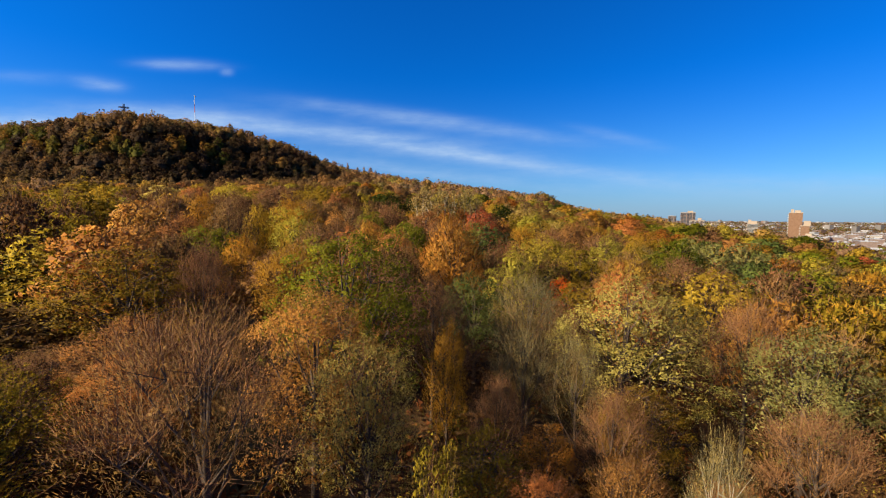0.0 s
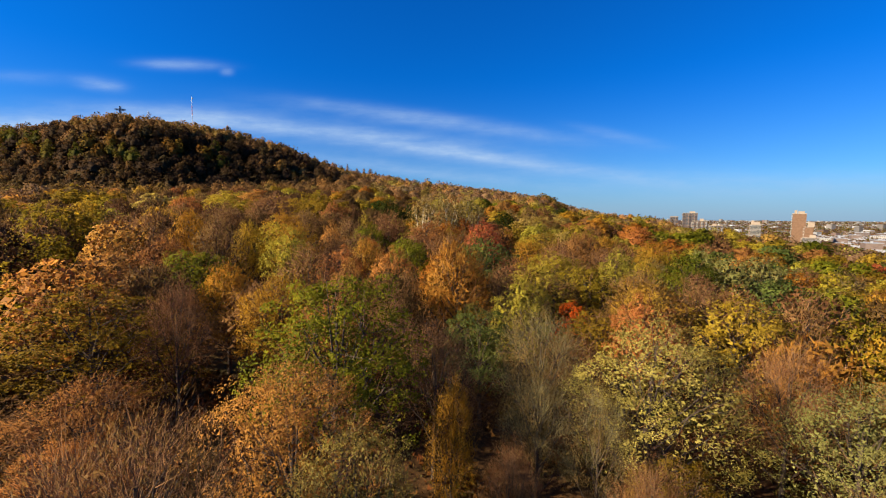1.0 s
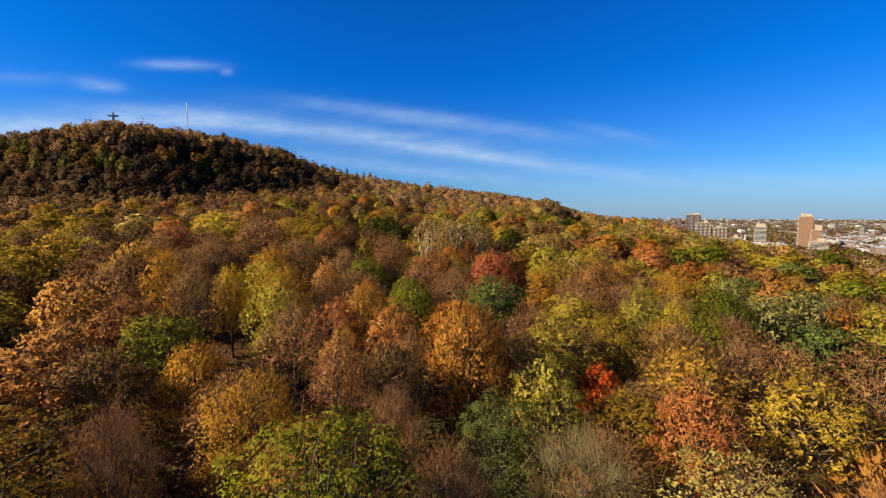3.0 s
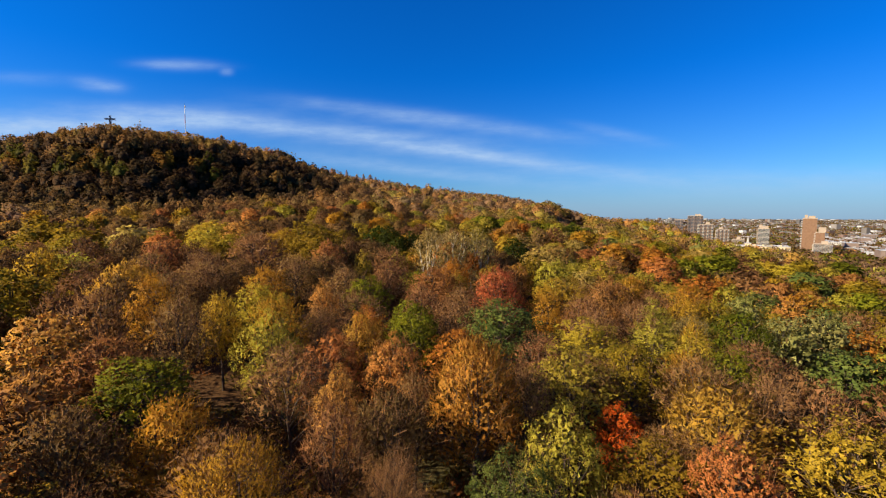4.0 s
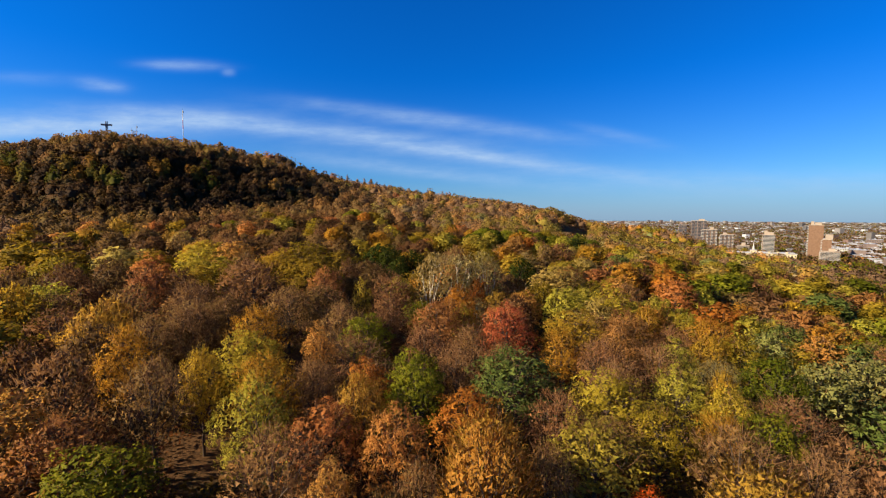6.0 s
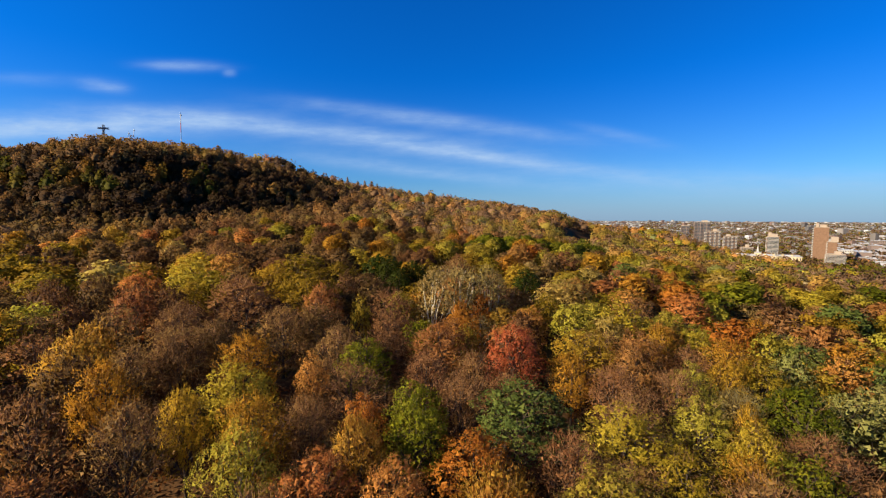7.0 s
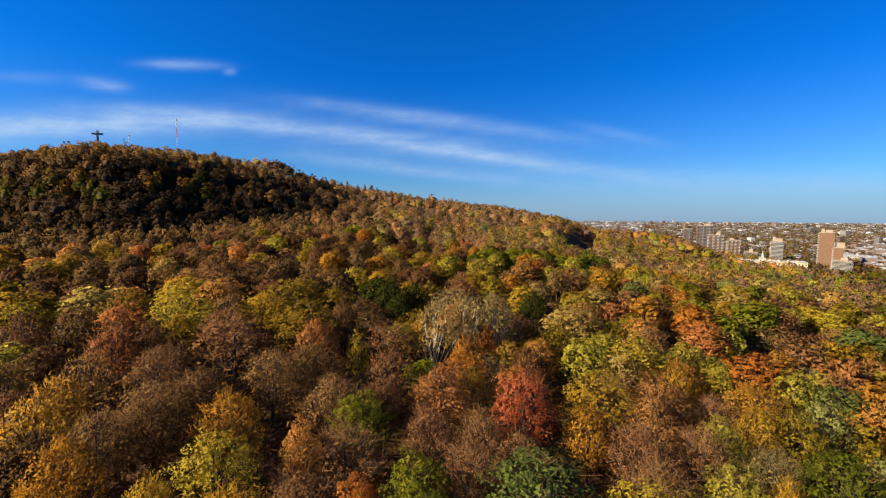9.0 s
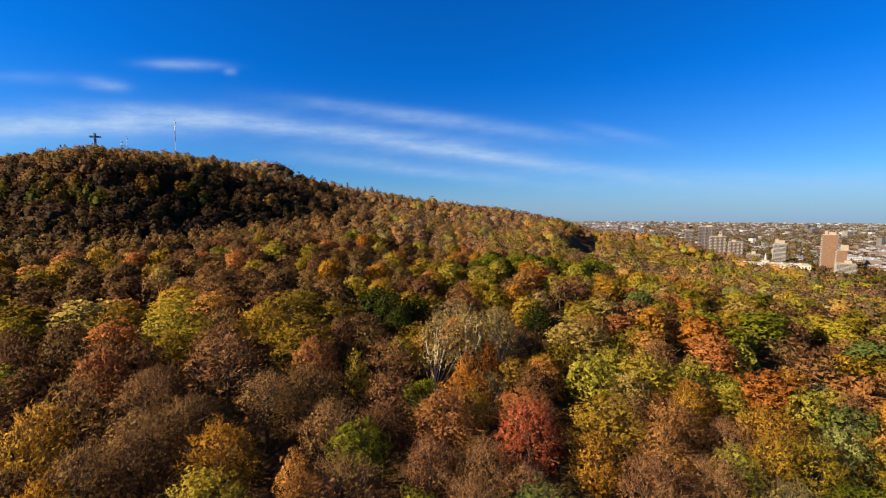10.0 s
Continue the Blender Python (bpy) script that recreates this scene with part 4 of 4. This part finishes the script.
def convent(x, y, turn, top):
    """A long cream stone building with two wings, tall windows and a grey roof."""
    foot = float(land(x, y)) - 1
    high = top - foot
    ob = tagged(new("convent"), "long cream stone convent with grey roof and small spire", "institution")
    ob.matrix_basis = pose(x, y, foot, 0, 0, turn)
    for cx, cy, w, d, h in ((-22, 4, 44, 14, high - 1), (24, 0, 42, 15, high), (1, 6, 7, 12, high + 3)):
        part("wall", boxes([(cx - w / 2, cy - d / 2, 0, w, d, h)]), CREAM, ob)
        roof = part("roof", boxes([(cx - w / 2 - 0.4, cy - d / 2 - 0.4, h, w + 0.8, d + 0.8, 0.8), (cx - w / 2 + 2, cy - d / 2 + 2, h + 0.8, w - 4, d - 4, 1.2)]), ROOF_GREY, ob)
        n = int(w / 3.2)
        for k in range(n):
            a = cx - w / 2 + (k + 0.5) * w / n
            part("window", boxes([(a - 0.6, cy - d / 2 - 0.1, h - 3.6 - 4.2 * j, 1.2, 0.2, 2.2) for j in range(3)]), GLASS, ob)
        for k in range(int(w / 9)):
            part("dormer", boxes([(cx - w / 2 + 4 + 9 * k, cy - d / 2, h, 2.2, 3, 2.6)]), CREAM, ob)
    part("spire", rods([[1, 6, high + 3]], [[1, 6, high + 13]], 1.8, 0.2, 8), CONCRETE, ob, "white spire")


convent(403, 590, -34, 4.5)


def hall(x, y, turn, top, wide, deep):
    foot = float(land(x, y)) - 1
    high = top - foot
    ob = tagged(new("glasshouse"), "low building with a pale ribbed sheet roof", "building")
    ob.matrix_basis = pose(x, y, foot, 0, 0, turn)
    part("wall", boxes([(-wide / 2, -deep / 2, 0, wide, deep, high - 3)]), CONCRETE, ob)
    n = 7
    for i in range(n):
        w = wide / n
        part("roof_rib", boxes([(-wide / 2 + i * w + 0.15, -deep / 2 - 0.3, high - 3, w - 0.3, deep + 0.6, 2.0 + 0.9 * (i % 2))]), SHEET, ob)


hall(428, 566, -35, -1, 30, 16)


# houses: walls, flat roof with parapet, window rows, chimney
def house(name, label, wide, deep, storeys, wall, flat):
    ob = tagged(new(name), label, "house", "houses of the city")
    high = 3.1 * storeys
    part("wall", boxes([(-wide / 2, -deep / 2, -4, wide, deep, high + 4)]), wall, ob)
    if flat:
        part("roof", boxes([(-wide / 2 - 0.2, -deep / 2 - 0.2, high, wide + 0.4, deep + 0.4, 0.5), (-1.5, -1, high + 0.5, 3, 2, 1.6)]), SHEET if wide > 18 else ROOF_GREY, ob)
    else:
        v = np.array([(-wide / 2 - 0.4, -deep / 2 - 0.4, high), (wide / 2 + 0.4, -deep / 2 - 0.4, high), (wide / 2 + 0.4, deep / 2 + 0.4, high), (-wide / 2 - 0.4, deep / 2 + 0.4, high), (-wide / 2 - 0.4, 0, high + 3.4), (wide / 2 + 0.4, 0, high + 3.4)])
        f = np.array([(0, 1, 5, 4), (2, 3, 4, 5), (0, 4, 3, 3), (1, 2, 5, 5), (0, 3, 2, 1)])
        f = np.array([(0, 1, 5, 4), (2, 3, 4, 5), (0, 3, 2, 1)])
        part("roof", (v, f), ROOF_GREY, ob)
        part("gable", boxes([(-wide / 2 + 0.02, -deep / 6, high, wide - 0.04, deep / 3, 2.0)]), wall, ob)
    part("chimney", boxes([(wide / 4, deep / 5, high, 0.9, 0.9, 2.6)]), BRICK_DARK, ob)
    for j in range(storeys):
        n = max(3, int(wide / 2.6))
        row = [(-wide / 2 + (k + 0.5) * wide / n - 0.55, s * deep / 2 - 0.08, 3.1 * j + 0.9, 1.1, 0.16, 1.5) for k in range(n) for s in (-1,)]
        part("window_row", boxes(row), GLASS, ob)
    return ob


HOUSES = [
    house("row_house", "brown brick row house with flat roof", 16, 11, 3, BRICK_RED, True), house("row_house", "pale flat-roofed house among street trees", 14, 12, 2, CONCRETE, True),
    house("villa", "brick house with grey pitched roof", 12, 10, 2, BRICK_RED, False), house("flat_block", "pale concrete block with wide flat roof", 30, 15, 4, CONCRETE, True),
    house("flat_block", "dark brick block of flats with flat roof", 24, 14, 5, BRICK_DARK, True),
]
rng = np.random.default_rng(5)
first = set()
count = 0
tower_spots = [(510, 602), (494, 566), (468, 535), (505, 682), (505, 871), (480, 880), (515, 800), (534, 770), (470, 690), (402, 604), (436, 566), (380, 612), (425, 575)]
for row in range(26):
    for col in range(26):
        x, y = 430 + col * 27 + rng.uniform(-6, 6), 380 + row * 30 + rng.uniform(-6, 6)
        c, s = math.cos(-0.6), math.sin(-0.6)
        x, y = 470 + c * (x - 470) - s * (y - 400), 400 + s * (x - 470) + c * (y - 400)
        if town(np.array(x), np.array(y)) < 0.95 or x > 1.25 * y + 60 or x < 0.62 * y - 40 or y < 250 or min(math.hypot(x - a, y - b) for a, b in tower_spots) < 30 or rng.random() < 0.12:
            continue
        if count >= 260:
            continue
        count += 1
        i = int(rng.choice(5, p=(0.50, 0.06, 0.34, 0.02, 0.08)))
        m = pose(x, y, float(land(x, y)) + 0.6, 0, 0, -34 + (90 if rng.random() < 0.4 else 0))
        if i not in first:
            first.add(i)
            HOUSES[i].matrix_basis = m
        else:
            copy_thing(HOUSES[i], m)


def far_city():
    """Roofs and blocks past counting, out to the horizon."""
    n = 7500
    d = 1000 * (3.9 * rng.random(n) ** 0.9 + 0.85)
    a = rng.uniform(0.30, 0.95, n)
    x, y = d * np.sin(a), d * np.cos(a)
    high = rng.choice([3.5, 5, 6.5, 8.5, 13, 24], n, p=[0.36, 0.33, 0.23, 0.07, 0.008, 0.002]) * rng.uniform(0.85, 1.2, n)
    w, l = rng.uniform(7, 13, n) * (1 + d / 5000), rng.uniform(7, 17, n) * (1 + d / 5000)
    z = land(x, y)
    ok = town(x, y) > 0.9
    items = np.c_[x - w / 2, y - l / 2, z - 6, w, l, high + 6][ok]
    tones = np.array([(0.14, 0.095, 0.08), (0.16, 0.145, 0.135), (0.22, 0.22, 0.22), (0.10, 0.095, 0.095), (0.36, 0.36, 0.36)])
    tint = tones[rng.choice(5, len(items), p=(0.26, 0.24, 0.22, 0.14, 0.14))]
    v, f = boxes(items)
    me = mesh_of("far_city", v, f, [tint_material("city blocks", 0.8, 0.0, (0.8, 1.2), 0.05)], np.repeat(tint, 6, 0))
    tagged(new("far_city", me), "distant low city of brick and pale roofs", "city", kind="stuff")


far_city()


def street_trees():
    n = 8000
    d = 420 + 3400 * rng.random(n) ** 1.5
    a = rng.uniform(0.42, 0.95, n)
    x, y = d * np.sin(a), d * np.cos(a)
    ok = town(x, y) > 0.3
    x, y, d = x[ok], y[ok], d[ok]
    n, cards = len(x), 15
    r, z = rng.uniform(3.5, 6, n) * (1 + d / 3000), land(x, y)
    q = unit(rng.normal(size=(n, cards, 3)) + [0, 0, 0.3])
    p = np.stack([x[:, None] + q[..., 0] * r[:, None], y[:, None] + q[..., 1] * r[:, None], (z + 6)[:, None] + q[..., 2] * 4.2], -1).reshape(-1, 3)
    v, f = leaf_cards(p, unit(q.reshape(-1, 3) + 0.5 * rng.normal(size=p.shape)), 3.2 * rng.uniform(0.8, 1.3, len(p)), rng)
    tones = np.array([FAR_TINT[k] for k in ("bare", "olive", "green", "gold", "russet")])[rng.choice(5, n, p=(0.62, 0.18, 0.12, 0.02, 0.06))] * 0.62
    me = mesh_of("street_trees", v, f, [WOODS], np.repeat(tones, cards, 0), facing=turned_out(v, q.reshape(-1, 3), 0.6))
    tagged(new("street_trees", me), "brown and olive trees along the city streets", "trees", kind="stuff")


street_trees()


# ---- on the hilltop ----
def lattice(foot, top, half, bays, parent, name, mat):
    """An upright lattice of four posts with rings and diagonals."""
    c = [(-half, -half), (half, -half), (half, half), (-half, half)]
    zs = np.linspace(foot, top, bays + 1)
    for a in c:
        part(name + "_post", rods([[*a, foot]], [[*a, top]], 0.13, 0.13), mat, parent)
    a, b = [], []
    for i in range(bays):
        for k in range(4):
            p, q = c[k], c[(k + 1) % 4]
            a += [(*p, zs[i]), (*p, zs[i]), (*q, zs[i])]
            b += [(*q, zs[i]), (*q, zs[i + 1]), (*p, zs[i + 1])]
    part(name + "_bracing", rods(a, b, 0.075, 0.075, 3), mat, parent, kind="stuff")


def hill_cross(x, y, top, span):
    foot = float(land(x, y))
    ob = tagged(new("hill_cross"), "grey steel lattice cross on the wooded summit", "cross")
    ob.matrix_basis = pose(x, y, foot, 0, 0, 18)
    high = top - foot
    lattice(-1, high, 0.55, 16, ob, "upright", STEEL)
    arm = high - 0.3 * span * 1.3
    a, b = [], []
    for sx in (-0.55, 0.55):
        for sz in (-0.55, 0.55):
            part("arm_beam", rods([[-span / 2, sx, arm + sz]], [[span / 2, sx, arm + sz]], 0.13, 0.13), STEEL, ob)
    for i in range(8):
        u0, u1 = -span / 2 + i * span / 8, -span / 2 + (i + 1) * span / 8
        for s in (-0.55, 0.55):
            a += [(u0, s, arm - 0.55), (u0, s, arm + 0.55), (u0, s, arm - 0.55)]
            b += [(u1, s, arm + 0.55), (u1, s, arm - 0.55), (u0, s, arm + 0.55)]
    part("arm_bracing", rods(a, b, 0.075, 0.075, 3), STEEL, ob, kind="stuff")
    panels = [(-0.5, -0.6, high * 0.35 + k * 2.2, 1.0, 0.08, 1.7) for k in range(int((high * 0.65) / 2.2))]
    for item in panels:
        part("lamp_panel", boxes([item]), STEEL, ob)
    for k in (-2.6, -1.6, 1.6, 2.6):
        part("lamp_panel", boxes([(k - 0.4, -0.6, arm - 0.5, 0.8, 0.08, 1.0)]), STEEL, ob)


def radio_mast(x, y, top, half, label):
    foot = float(land(x, y))
    ob = tagged(new("radio_mast"), label, "mast", "masts on the summit")
    ob.matrix_basis = pose(x, y, foot)
    high = top - foot
    n = 6
    for i in range(n):
        part("mast_section", rods([[0, 0, -1 if i == 0 else high * i / n]], [[0, 0, high * (i + 1) / n]], half, half * 0.9, 6), MAST_RED if i % 2 == 0 else MAST_WHITE, ob)
    part("antenna", rods([[0, 0, high]], [[0, 0, high + 1.5]], half * 0.4, half * 0.2, 4), STEEL, ob)
    part("dish", boxes([(0.1, -0.4, high * 0.96, 0.8, 0.8, 0.9)]), STEEL, ob)


hill_cross(-276.5, 372, 122.8, 7.6)
radio_mast(-227, 392, 136.5, 0.26, "slender red and white radio mast on the summit")
radio_mast(-264, 388, 122.5, 0.17, "thin dark radio mast beside the cross")
radio_mast(-270, 390, 120, 0.15, "thin dark radio mast beside the cross")
